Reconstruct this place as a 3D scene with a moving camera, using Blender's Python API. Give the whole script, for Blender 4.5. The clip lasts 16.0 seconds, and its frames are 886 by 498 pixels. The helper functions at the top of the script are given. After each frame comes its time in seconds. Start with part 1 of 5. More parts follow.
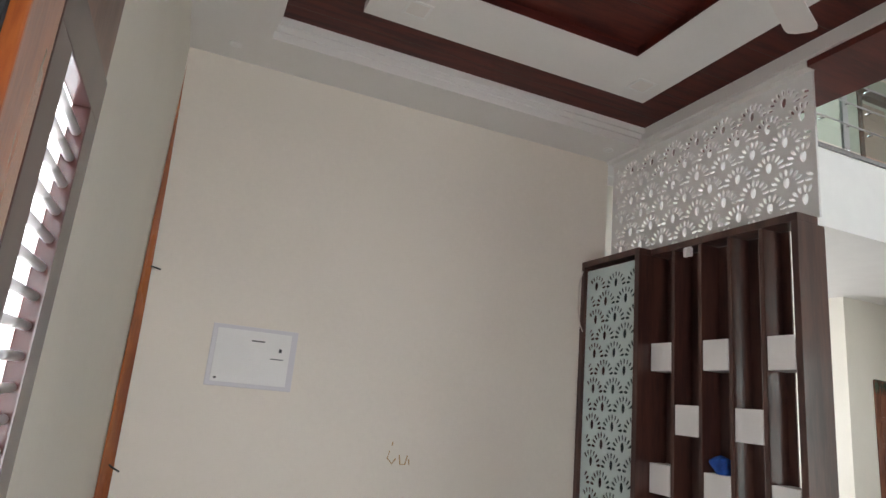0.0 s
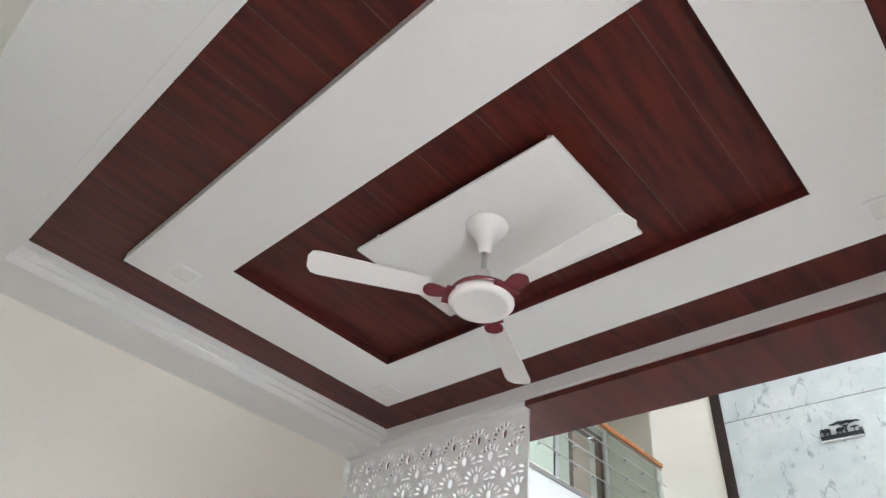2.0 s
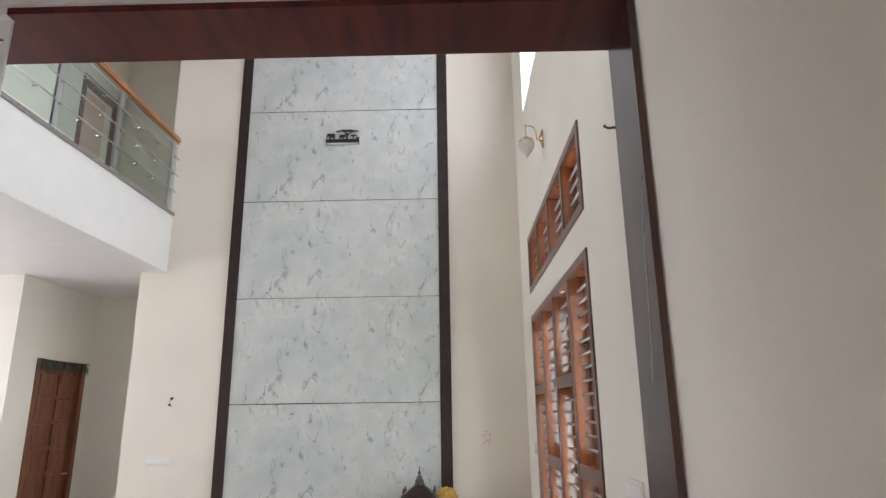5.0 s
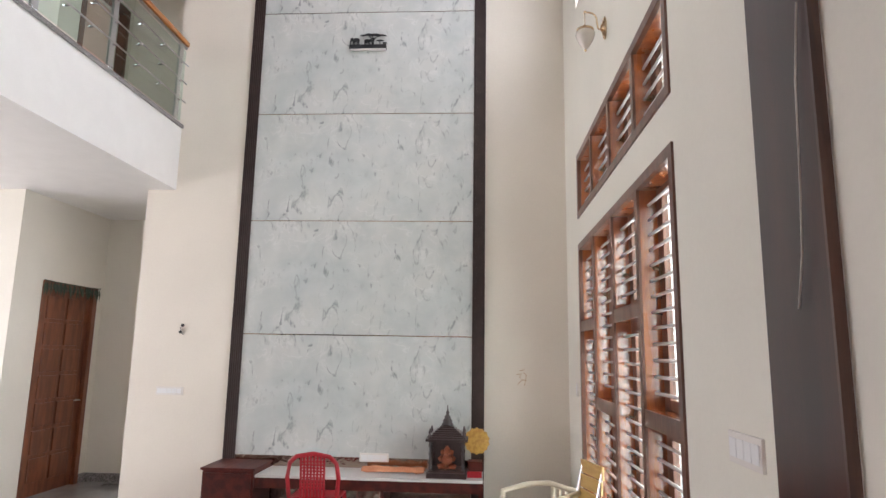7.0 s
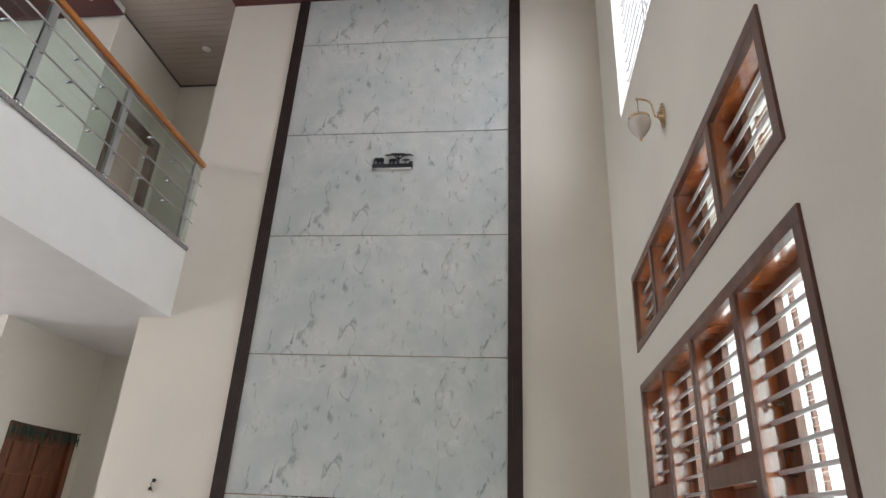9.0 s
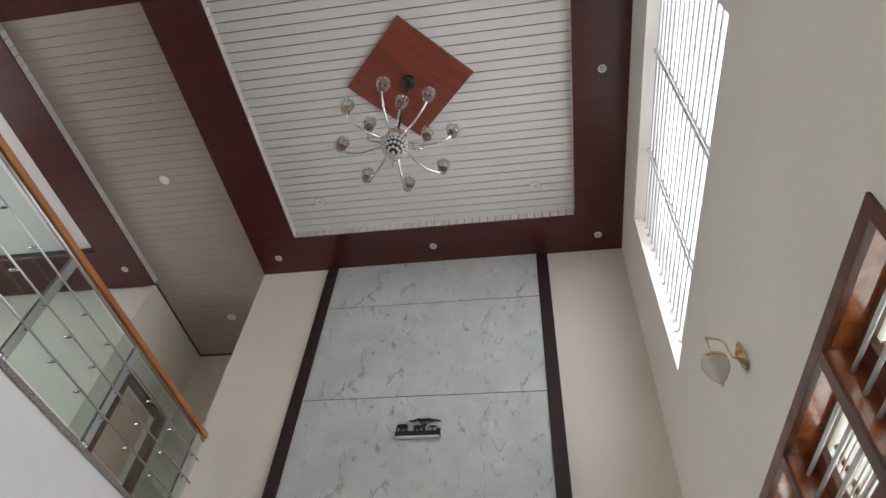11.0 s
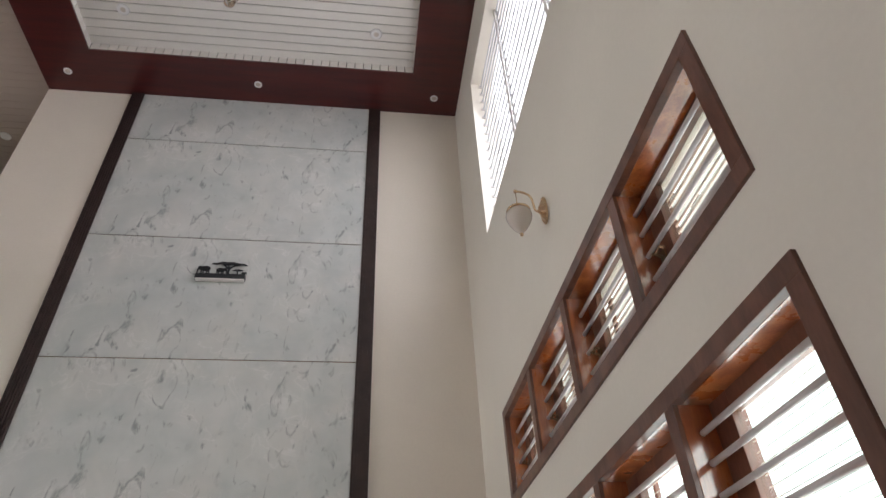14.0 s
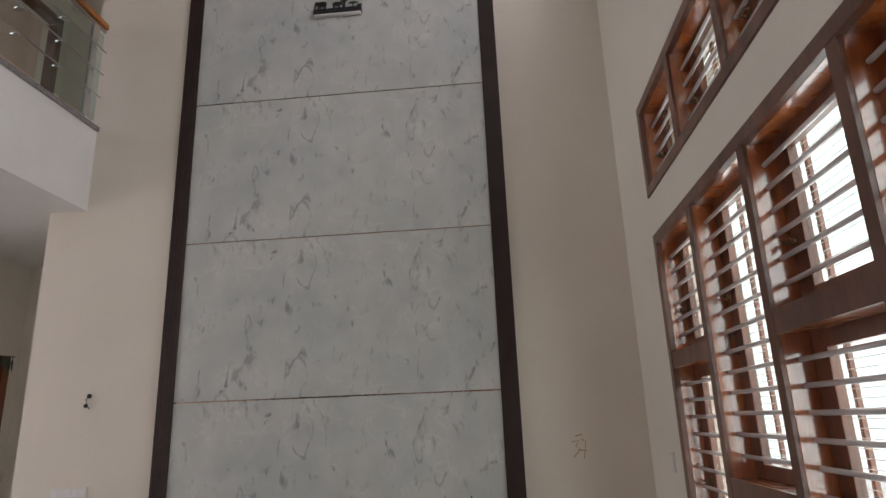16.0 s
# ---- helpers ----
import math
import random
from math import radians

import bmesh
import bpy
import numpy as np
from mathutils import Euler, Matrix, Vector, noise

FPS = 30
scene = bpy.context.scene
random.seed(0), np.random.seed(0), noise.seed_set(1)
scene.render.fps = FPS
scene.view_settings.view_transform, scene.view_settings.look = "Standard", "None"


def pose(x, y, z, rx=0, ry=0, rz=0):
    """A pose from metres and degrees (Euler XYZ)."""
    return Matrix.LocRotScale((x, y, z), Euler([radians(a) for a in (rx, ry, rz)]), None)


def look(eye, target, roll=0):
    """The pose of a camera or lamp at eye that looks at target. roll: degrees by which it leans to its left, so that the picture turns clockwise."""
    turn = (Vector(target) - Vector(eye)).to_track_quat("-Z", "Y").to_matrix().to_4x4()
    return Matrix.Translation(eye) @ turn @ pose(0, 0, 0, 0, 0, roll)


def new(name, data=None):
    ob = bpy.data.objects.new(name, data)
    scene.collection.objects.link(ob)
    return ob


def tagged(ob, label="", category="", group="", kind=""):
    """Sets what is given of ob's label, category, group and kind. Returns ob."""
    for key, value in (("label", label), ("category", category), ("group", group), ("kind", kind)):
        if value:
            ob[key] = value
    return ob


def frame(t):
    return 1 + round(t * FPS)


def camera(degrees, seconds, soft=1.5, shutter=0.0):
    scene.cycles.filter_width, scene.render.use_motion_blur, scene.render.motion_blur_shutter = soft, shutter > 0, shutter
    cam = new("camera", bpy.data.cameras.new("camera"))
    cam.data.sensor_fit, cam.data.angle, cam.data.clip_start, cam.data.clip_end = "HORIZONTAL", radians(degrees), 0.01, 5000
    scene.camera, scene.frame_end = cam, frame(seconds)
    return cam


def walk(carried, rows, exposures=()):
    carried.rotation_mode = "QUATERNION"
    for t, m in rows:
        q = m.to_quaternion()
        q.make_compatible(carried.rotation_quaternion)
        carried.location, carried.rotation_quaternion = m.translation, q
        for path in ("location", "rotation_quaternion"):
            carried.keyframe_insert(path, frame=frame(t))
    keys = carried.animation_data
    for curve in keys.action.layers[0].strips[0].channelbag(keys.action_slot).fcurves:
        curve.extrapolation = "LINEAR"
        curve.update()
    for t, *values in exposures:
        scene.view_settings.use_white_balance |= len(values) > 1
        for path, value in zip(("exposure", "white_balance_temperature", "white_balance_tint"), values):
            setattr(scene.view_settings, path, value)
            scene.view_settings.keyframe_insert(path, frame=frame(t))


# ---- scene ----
cam = camera(71.3, 16.0)
EXPO = [(0, 0.75, 6650, 17), (0.5, 0.95, 6500, 15), (1, 0.85, 6500, 15), (1.5, 1.12, 6280, 14), (2.5, 1.5, 6220, 14), (3.2, 1.3, 6360, 17), (3.6, 1.1, 6620, 20), (4, 0.9, 6650, 22), (5, 0.8, 6600, 22), (7.3, 0.92, 6750, 25), (8.2, 0.45, 6750, 24), (10.5, 0.25, 6650, 18), (11.2, 0.12, 6800, 23), (12.5, 0.15, 6950, 26), (13.1, -0.08, 6950, 26), (13.6, 0.14, 6950, 26), (14.3, 0.22, 7000, 25), (15, -0.35, 7050, 29), (16, -0.26, 7050, 28)]
PATH = [
    (0, (2.532, -7.529, 1.75), (0.727, -6.808, 2.223), 5.5),
    (0.5, (2.542, -7.519, 1.801), (0.755, -6.893, 2.446), 6.9),
    (1, (2.545, -7.523, 1.876), (0.941, -6.751, 2.787), 10.4),
    (1.5, (2.553, -7.482, 1.911), (1.18, -6.645, 3.101), 11.3),
    (2, (2.602, -7.514, 1.892), (1.476, -6.481, 3.182), 7.7),
    (2.5, (2.608, -7.496, 1.888), (1.762, -6.191, 3.144), 3.5),
    (3, (2.621, -7.421, 1.889), (1.993, -5.936, 3.073), 2.1),
    (3.5, (2.635, -7.412, 1.852), (2.246, -5.756, 2.904), 0.7),
    (4, (2.649, -7.423, 1.803), (2.488, -5.628, 2.671), -0.6),
    (4.2, (2.639, -7.389, 1.82), (2.526, -5.555, 2.609), -1.0),
    (4.5, (2.654, -7.344, 1.788), (2.584, -5.462, 2.463), -0.4),
    (5, (2.624, -7.294, 1.762), (2.59, -5.361, 2.275), -0.8),
    (7.3, (2.523, -6.288, 1.707), (2.391, -4.321, 2.041), 0.9),
    (7.5, (2.559, -6.142, 1.749), (2.378, -4.192, 2.155), -0.3),
    (7.8, (2.531, -6.067, 1.719), (2.327, -4.146, 2.239), 0.5),
    (8, (2.533, -6.005, 1.721), (2.34, -4.099, 2.296), 0.5),
    (8.2, (2.538, -5.926, 1.719), (2.373, -4.04, 2.362), 1.7),
    (10.3, (2.524, -5.034, 1.93), (2.163, -3.457, 3.106), 5.2),
    (10.5, (2.498, -5.04, 1.975), (2.166, -3.552, 3.269), 5.0),
    (11, (2.402, -4.905, 1.952), (2.117, -3.631, 3.467), 5.2),
    (11.5, (2.345, -4.899, 1.996), (2.027, -3.649, 3.526), 3.2),
    (12, (2.402, -4.854, 2.02), (2.011, -3.694, 3.602), 3.9),
    (12.5, (2.46, -4.732, 2.009), (2.321, -3.586, 3.642), 0.6),
    (13, (2.469, -4.74, 1.976), (2.592, -3.636, 3.638), -2.9),
    (13.5, (2.474, -4.669, 1.944), (2.676, -3.33, 3.415), -3.8),
    (14, (2.51, -4.598, 1.919), (2.747, -3.044, 3.155), -3.0),
    (14.5, (2.541, -4.578, 1.871), (2.855, -2.9, 2.913), -3.5),
    (15, (2.507, -4.557, 1.828), (2.722, -2.772, 2.703), -3.4),
    (15.5, (2.417, -4.589, 1.782), (2.432, -2.739, 2.543), -2.9),
    (16, (2.458, -4.537, 1.683), (2.292, -2.617, 2.22), -2.2),
]
walk(cam, [(t, look(eye, target, roll)) for t, eye, target, roll in PATH], EXPO)

# ---- light ----
world = bpy.data.worlds.new("sky")
scene.world = world
world.use_nodes = True
wn = world.node_tree.nodes
sky = wn.new("ShaderNodeTexSky")
sky.sky_type, sky.sun_disc = "NISHITA", False
sky.sun_elevation, sky.sun_rotation = radians(51), radians(230)
world.node_tree.links.new(sky.outputs[0], wn["Background"].inputs[0])
wn["Background"].inputs[1].default_value = 0.15


def sun_lamp(direction, strength, angle):
    d = bpy.data.lights.new("sun", "SUN")
    d.energy, d.angle, d.color = strength, radians(angle), (1, 0.96, 0.9)
    ob = new("sun", d)
    ob.matrix_world = look((0, 0, 30), Vector((0, 0, 30)) + Vector(direction))


sun_lamp((0.5, 0.42, -0.8), 2.5, 4)


def daylight_lamp(eye, target, w, h, power, color=(0.93, 0.97, 1)):
    """An area lamp for daylight through one opening, real or added out of view."""
    d = bpy.data.lights.new("daylight_lamp", "AREA")
    d.shape, d.size, d.size_y, d.energy, d.color = "RECTANGLE", w, h, power, color
    ob = new("daylight_lamp", d)
    ob.matrix_world = look(eye, target)


# plan
XE = 3.44          # east wall of the hall
XN, XNL = -0.99, -1.213   # west end of the north wall, upper and lower storey
XB = -0.89         # face of the balcony
ZB0, ZB1 = 3.475, 4.213
ZR, ZC = 7.573, 7.68       # hall ceiling: ring and slats
YO1, YO0 = -4.485, -4.88   # opening between the rooms
ZO = 3.542
XA, ZA, YS = -0.992, 3.56, -7.785   # front room: west wall, ceiling, south wall
XJ = 3.455
XD = -2.62         # wall with the wooden door
YR = 1.62          # back of the recess
XW = -6.2          # far west
WALL = 0.23

daylight_lamp((XE + 0.40, -2.25, 5.95), (0, -2.6, 4.5), 2.7, 1.8, 34, (0.80, 0.94, 1))
daylight_lamp((XE + 0.45, -2.75, 1.75), (0, -2.75, 1.75), 4.2, 2.9, 150)
daylight_lamp((1.34, YS - 0.2, 1.65), (0.9, -5, 1.2), 0.4, 1.5, 6)
# Added lamp in an unseen east opening, to brighten the front room's west wall.
daylight_lamp((XJ + 0.22, -7.05, 1.55), (-1, -6.4, 0.9), 1.0, 1.2, 19)
# Added fill for the room behind the upstairs doorway, through an unseen opening.
daylight_lamp((-4.62, 0.95, 5.9), (-2.7, 1.0, 5.4), 0.65, 0.75, 5)
# Two lamps in openings added to the unseen west wall, as daylight for the wing.
daylight_lamp((XW + 0.12, -2.4, 1.6), (0, -2.4, 1.4), 2.6, 1.6, 80)
daylight_lamp((XW + 0.12, -2.4, 5.9), (0, -2.4, 5.6), 2.6, 1.6, 45)


# ---- materials ----
def mat(name, color, rough=0.6, metal=0.0, vary=0.0, scale=3.0, bump=0.0, bump_scale=60.0, stretch=(1, 1, 1), color2=None, coat=0.0, spec=0.5, random_tint=0.0):
    """A surface with coarse and fine variation of colour, gloss and relief, in metres."""
    m = bpy.data.materials.new(name)
    m.use_nodes = True
    n, l = m.node_tree.nodes, m.node_tree.links
    b = n["Principled BSDF"]
    b.inputs["Roughness"].default_value, b.inputs["Metallic"].default_value = rough, metal
    b.inputs["Coat Weight"].default_value = coat
    b.inputs["Coat Roughness"].default_value = 0.12
    b.inputs["Specular IOR Level"].default_value = spec
    b.inputs["Base Color"].default_value = (*color, 1)
    if vary or bump or color2:
        tc, mp = n.new("ShaderNodeTexCoord"), n.new("ShaderNodeMapping")
        mp.inputs["Scale"].default_value = stretch
        l.new(tc.outputs["Object"], mp.inputs[0])
        a, f = n.new("ShaderNodeTexNoise"), n.new("ShaderNodeTexNoise")
        a.inputs["Scale"].default_value, f.inputs["Scale"].default_value = scale, bump_scale
        a.inputs["Detail"].default_value, f.inputs["Detail"].default_value = 5, 3
        l.new(mp.outputs[0], a.inputs[0])
        l.new(mp.outputs[0], f.inputs[0])
        mix = n.new("ShaderNodeMix")
        mix.data_type = "RGBA"
        c2 = color2 or tuple(c * (1 - vary) for c in color)
        mix.inputs[6].default_value, mix.inputs[7].default_value = (*color, 1), (*c2, 1)
        ramp = n.new("ShaderNodeMapRange")
        ramp.inputs[1].default_value, ramp.inputs[2].default_value = 0.38, 0.62
        add = n.new("ShaderNodeMath")
        add.operation = "MULTIPLY_ADD"
        l.new(f.outputs[0], add.inputs[0])
        add.inputs[1].default_value = 0.3
        l.new(a.outputs[0], add.inputs[2])
        sub = n.new("ShaderNodeMath")
        sub.operation = "SUBTRACT"
        l.new(add.outputs[0], sub.inputs[0])
        sub.inputs[1].default_value = 0.15
        l.new(sub.outputs[0], ramp.inputs[0])
        l.new(ramp.outputs[0], mix.inputs[0])
        out = mix.outputs[2]
        if random_tint:
            oi, hsv, mr = n.new("ShaderNodeObjectInfo"), n.new("ShaderNodeHueSaturation"), n.new("ShaderNodeMapRange")
            mr.inputs[3].default_value, mr.inputs[4].default_value = 1 - random_tint, 1 + random_tint
            l.new(oi.outputs["Random"], mr.inputs[0])
            l.new(mr.outputs[0], hsv.inputs["Value"])
            l.new(out, hsv.inputs["Color"])
            out = hsv.outputs[0]
        l.new(out, b.inputs["Base Color"])
        rr = n.new("ShaderNodeMapRange")
        rr.inputs[3].default_value, rr.inputs[4].default_value = rough * 0.88, min(1, rough * 1.12)
        l.new(a.outputs[0], rr.inputs[0])
        l.new(rr.outputs[0], b.inputs["Roughness"])
        if bump:
            bp = n.new("ShaderNodeBump")
            bp.inputs["Strength"].default_value, bp.inputs["Distance"].default_value = bump, 0.004
            l.new(f.outputs[0], bp.inputs["Height"])
            l.new(bp.outputs[0], b.inputs["Normal"])
    return m


def glass_mat(name, color, rough=0.02, base=0.05):
    """Thin clear pane with a sheen that grows at grazing angles."""
    m = bpy.data.materials.new(name)
    m.use_nodes = True
    n, l = m.node_tree.nodes, m.node_tree.links
    n.remove(n["Principled BSDF"])
    t, g, x, lw, pw, ad = (n.new("ShaderNode" + k) for k in ("BsdfTransparent", "BsdfGlossy", "MixShader", "LayerWeight", "Math", "Math"))
    t.inputs[0].default_value = (*color, 1)
    g.inputs["Roughness"].default_value = rough
    lw.inputs[0].default_value = 0.5
    pw.operation, ad.operation = "POWER", "MULTIPLY_ADD"
    pw.inputs[1].default_value = 4.0
    ad.inputs[1].default_value, ad.inputs[2].default_value = 0.7, base
    l.new(lw.outputs["Facing"], pw.inputs[0])
    l.new(pw.outputs[0], ad.inputs[0])
    l.new(ad.outputs[0], x.inputs[0])
    l.new(t.outputs[0], x.inputs[1])
    l.new(g.outputs[0], x.inputs[2])
    l.new(x.outputs[0], n["Material Output"].inputs[0])
    return m


PAINT = mat("cream_paint", (0.79, 0.76, 0.675), 0.62, vary=0.045, scale=1.1, bump=0.12, bump_scale=45)
PAINT_WARM = mat("warm_cream_paint", (0.80, 0.74, 0.655), 0.6, vary=0.05, scale=0.9, bump=0.12, bump_scale=45)
CEIL = mat("white_ceiling_paint", (0.80, 0.78, 0.75), 0.55, vary=0.03, scale=1.3, bump=0.08, bump_scale=50)
WHITE = mat("white_paint", (0.82, 0.81, 0.79), 0.45, vary=0.03, scale=4)
SLAT = mat("white_pvc_panel", (0.78, 0.76, 0.72), 0.3, vary=0.04, scale=6, stretch=(0.3, 1, 1), coat=0.2)
DARKGAP = mat("dark_gap", (0.10, 0.085, 0.075), 0.8)
LAM = mat("dark_red_wood_laminate", (0.105, 0.019, 0.013), 0.45, scale=5, stretch=(2.5, 0.3, 2.5), bump=0.05, bump_scale=34, color2=(0.055, 0.012, 0.010), spec=0.3)
LAMY = mat("dark_red_wood_laminate_along", (0.110, 0.020, 0.013), 0.45, scale=5, stretch=(4.5, 0.5, 2.5), bump=0.05, bump_scale=34, color2=(0.055, 0.012, 0.010), spec=0.3)
LAMZ = mat("dark_wood_laminate_upright", (0.10, 0.042, 0.03), 0.3, scale=5, stretch=(2.5, 2.5, 0.3), bump=0.05, bump_scale=30, color2=(0.05, 0.02, 0.017), coat=0.25)
RING = mat("maroon_ceiling_panel", (0.088, 0.013, 0.012), 0.3, scale=4, stretch=(0.3, 3, 1), color2=(0.060, 0.011, 0.012), coat=0.1)
DIAM = mat("red_wood_panel", (0.26, 0.055, 0.03), 0.3, scale=4, stretch=(0.4, 3, 1), color2=(0.19, 0.04, 0.024), coat=0.2)
# Daylight on the window reveals is put into this lighter orange; faces stay browner.
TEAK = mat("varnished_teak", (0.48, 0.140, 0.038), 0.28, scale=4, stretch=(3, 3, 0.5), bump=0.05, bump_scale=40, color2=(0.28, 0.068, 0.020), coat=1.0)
TEAK.node_tree.nodes["Principled BSDF"].inputs["Coat IOR"].default_value = 1.85
TEAK.node_tree.nodes["Principled BSDF"].inputs["Coat Roughness"].default_value = 0.09
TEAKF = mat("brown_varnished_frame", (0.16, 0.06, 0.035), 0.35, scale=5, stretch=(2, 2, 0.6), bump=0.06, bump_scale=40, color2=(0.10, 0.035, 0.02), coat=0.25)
RAILW = mat("orange_teak_handrail", (0.50, 0.19, 0.045), 0.32, scale=5, stretch=(3, 0.4, 3), color2=(0.36, 0.12, 0.03), coat=0.3)
DOORW = mat("carved_teak_door", (0.23, 0.070, 0.028), 0.33, scale=5, stretch=(3, 3, 0.5), bump=0.08, bump_scale=35, color2=(0.145, 0.040, 0.017), coat=0.3)
JAMB = mat("dark_glossy_laminate", (0.055, 0.016, 0.013), 0.3, spec=0.4, scale=3, stretch=(2.5, 2.5, 0.3), color2=(0.032, 0.010, 0.010), coat=0.5)
PALE = mat("pale_wooden_rod", (0.84, 0.69, 0.61), 0.45, scale=30, stretch=(1, 1, 3), color2=(0.76, 0.57, 0.47))
RODG = mat("grey_blue_rod", (0.60, 0.63, 0.65), 0.4)
BEAD = mat("bright_cut_glass", (0.62, 0.60, 0.56), 0.08, coat=1.0)
STRIP = mat("dark_fluted_strip", (0.045, 0.026, 0.024), 0.4, vary=0.3, scale=8)
STEEL = mat("brushed_steel", (0.62, 0.62, 0.62), 0.28, metal=1.0)
CHROME = mat("chrome", (0.8, 0.8, 0.82), 0.12, metal=1.0)
BARM = mat("grey_painted_bar", (0.66, 0.64, 0.63), 0.3, metal=0.0, coat=0.3)
BRASS = mat("polished_brass", (0.78, 0.58, 0.38), 0.18, metal=1.0)
GOLD = mat("bronze_mirror_strip", (0.50, 0.40, 0.33), 0.06, metal=1.0, bump=1.0, bump_scale=24)
BLACK = mat("black_metal", (0.015, 0.018, 0.022), 0.4)
GRANITE = mat("grey_granite", (0.36, 0.34, 0.33), 0.3, scale=90, color2=(0.10, 0.09, 0.09), coat=0.2)
FLOORM = mat("polished_grey_floor_tile", (0.30, 0.30, 0.29), 0.18, vary=0.2, scale=3, coat=0.3)
PLATE = mat("white_switch_plate", (0.80, 0.80, 0.80), 0.3)
BRONZE = mat("dark_bronze", (0.22, 0.14, 0.08), 0.3, metal=0.8)
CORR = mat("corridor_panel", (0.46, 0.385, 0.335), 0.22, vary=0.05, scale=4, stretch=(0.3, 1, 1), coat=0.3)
GLASS = glass_mat("clear_railing_glass", (0.86, 0.94, 0.91))
GLASSF = mat("frosted_lattice_glass", (0.62, 0.74, 0.72), 0.35, vary=0.05, scale=5)


def marble_mat():
    m = mat("grey_white_marble_sheet", (0.56, 0.58, 0.585), 0.22, coat=0.25)
    n, l = m.node_tree.nodes, m.node_tree.links
    b = n["Principled BSDF"]
    tc, mp = n.new("ShaderNodeTexCoord"), n.new("ShaderNodeMapping")
    l.new(tc.outputs["Object"], mp.inputs[0])
    cloud, wisp, sel, vein, smudge, fold = (n.new("ShaderNodeTexNoise") for _ in range(6))
    mq = n.new("ShaderNodeMapping")
    mq.inputs["Scale"].default_value, mq.inputs["Rotation"].default_value = (1.9, 1.0, 0.95), (0, radians(-4), 0)
    l.new(tc.outputs["Object"], mq.inputs[0])
    for t, s, d, w, src in ((cloud, 2.4, 9, 0.4, mp), (wisp, 4.6, 2.5, 1.6, mq), (sel, 5.0, 1, 0.6, mq), (vein, 4.0, 10, 0.4, mp), (smudge, 11.0, 7, 1.0, mq), (fold, 3.2, 5, 1.2, mp)):
        t.inputs["Scale"].default_value, t.inputs["Detail"].default_value, t.inputs["Distortion"].default_value = s, d, w
        l.new(src.outputs[0], t.inputs[0])

    def rng(src, a, c, lo=0.0, hi=1.0):
        r = n.new("ShaderNodeMapRange")
        for i, v in enumerate((a, c, lo, hi), 1):
            r.inputs[i].default_value = v
        l.new(src, r.inputs[0])
        return r.outputs[0]

    def mixc(f, a, c):
        x = n.new("ShaderNodeMix")
        x.data_type = "RGBA"
        l.new(f, x.inputs[0])
        for i, v in ((6, a), (7, c)):
            if isinstance(v, tuple):
                x.inputs[i].default_value = (*v, 1)
            else:
                l.new(v, x.inputs[i])
        return x.outputs[2]

    base = mixc(rng(cloud.outputs[0], 0.35, 0.65), (0.485, 0.528, 0.525), (0.600, 0.608, 0.590))
    base = mixc(rng(vein.outputs[0], 0.42, 0.74, 0, 0.45), base, (0.675, 0.69, 0.68))

    def ridge(src, width):
        """Thin meandering lines where the noise crosses its middle."""
        c, d = n.new("ShaderNodeMath"), n.new("ShaderNodeMath")
        c.operation, d.operation = "SUBTRACT", "ABSOLUTE"
        c.inputs[1].default_value = 0.5
        l.new(src, c.inputs[0])
        l.new(c.outputs[0], d.inputs[0])
        return rng(d.outputs[0], 0.004, width, 1.0, 0.0)

    def times(a, c):
        x = n.new("ShaderNodeMath")
        x.operation = "MULTIPLY"
        l.new(a, x.inputs[0])
        l.new(c, x.inputs[1])
        return x.outputs[0]

    base = mixc(times(ridge(fold.outputs[0], 0.02), rng(cloud.outputs[0], 0.45, 0.6, 0, 0.55)), base, (0.70, 0.70, 0.69))
    base = mixc(times(rng(sel.outputs[0], 0.62, 0.72, 0, 0.5), rng(smudge.outputs[0], 0.40, 0.60)), base, (0.44, 0.46, 0.46))
    l.new(mixc(times(rng(wisp.outputs[0], 0.60, 0.72), rng(smudge.outputs[0], 0.36, 0.52, 0.2, 1.0)), base, (0.31, 0.33, 0.335)), b.inputs["Base Color"])
    return m


MARBLE = marble_mat()


def daylight_pane_mat():
    """Translucent white pane that stands in for the bright outside at grazing views."""
    m = mat("white_daylight_pane", (0.85, 0.87, 0.88), 0.5)
    n, l = m.node_tree.nodes, m.node_tree.links
    t, x = n.new("ShaderNodeBsdfTranslucent"), n.new("ShaderNodeMixShader")
    t.inputs[0].default_value = (0.9, 0.92, 0.93, 1)
    x.inputs[0].default_value = 0.75
    out = n["Material Output"]
    l.new(n["Principled BSDF"].outputs[0], x.inputs[1])
    l.new(t.outputs[0], x.inputs[2])
    l.new(x.outputs[0], out.inputs[0])
    return m


DAYPANE = daylight_pane_mat()


def glow_mat(name, color, strength):
    m = bpy.data.materials.new(name)
    m.use_nodes = True
    n, l = m.node_tree.nodes, m.node_tree.links
    n.remove(n["Principled BSDF"])
    e = n.new("ShaderNodeEmission")
    e.inputs[0].default_value, e.inputs[1].default_value = (*color, 1), strength
    l.new(e.outputs[0], n["Material Output"].inputs[0])
    return m


HAZE = glow_mat("bright_hazy_sky", (0.88, 0.96, 1.0), 2.6)
CRYSTAL = glass_mat("cut_crystal", (0.86, 0.84, 0.80), 0.10, 0.24)
AMBER = glass_mat("amber_glass", (0.66, 0.52, 0.40), 0.12, 0.28)
FROST = mat("frosted_white_glass", (0.66, 0.60, 0.54), 0.25, coat=0.4)
FANW = mat("cream_fan_enamel", (0.78, 0.74, 0.70), 0.3, coat=0.2)
MAROON = mat("maroon_enamel", (0.16, 0.025, 0.035), 0.25, coat=0.3)
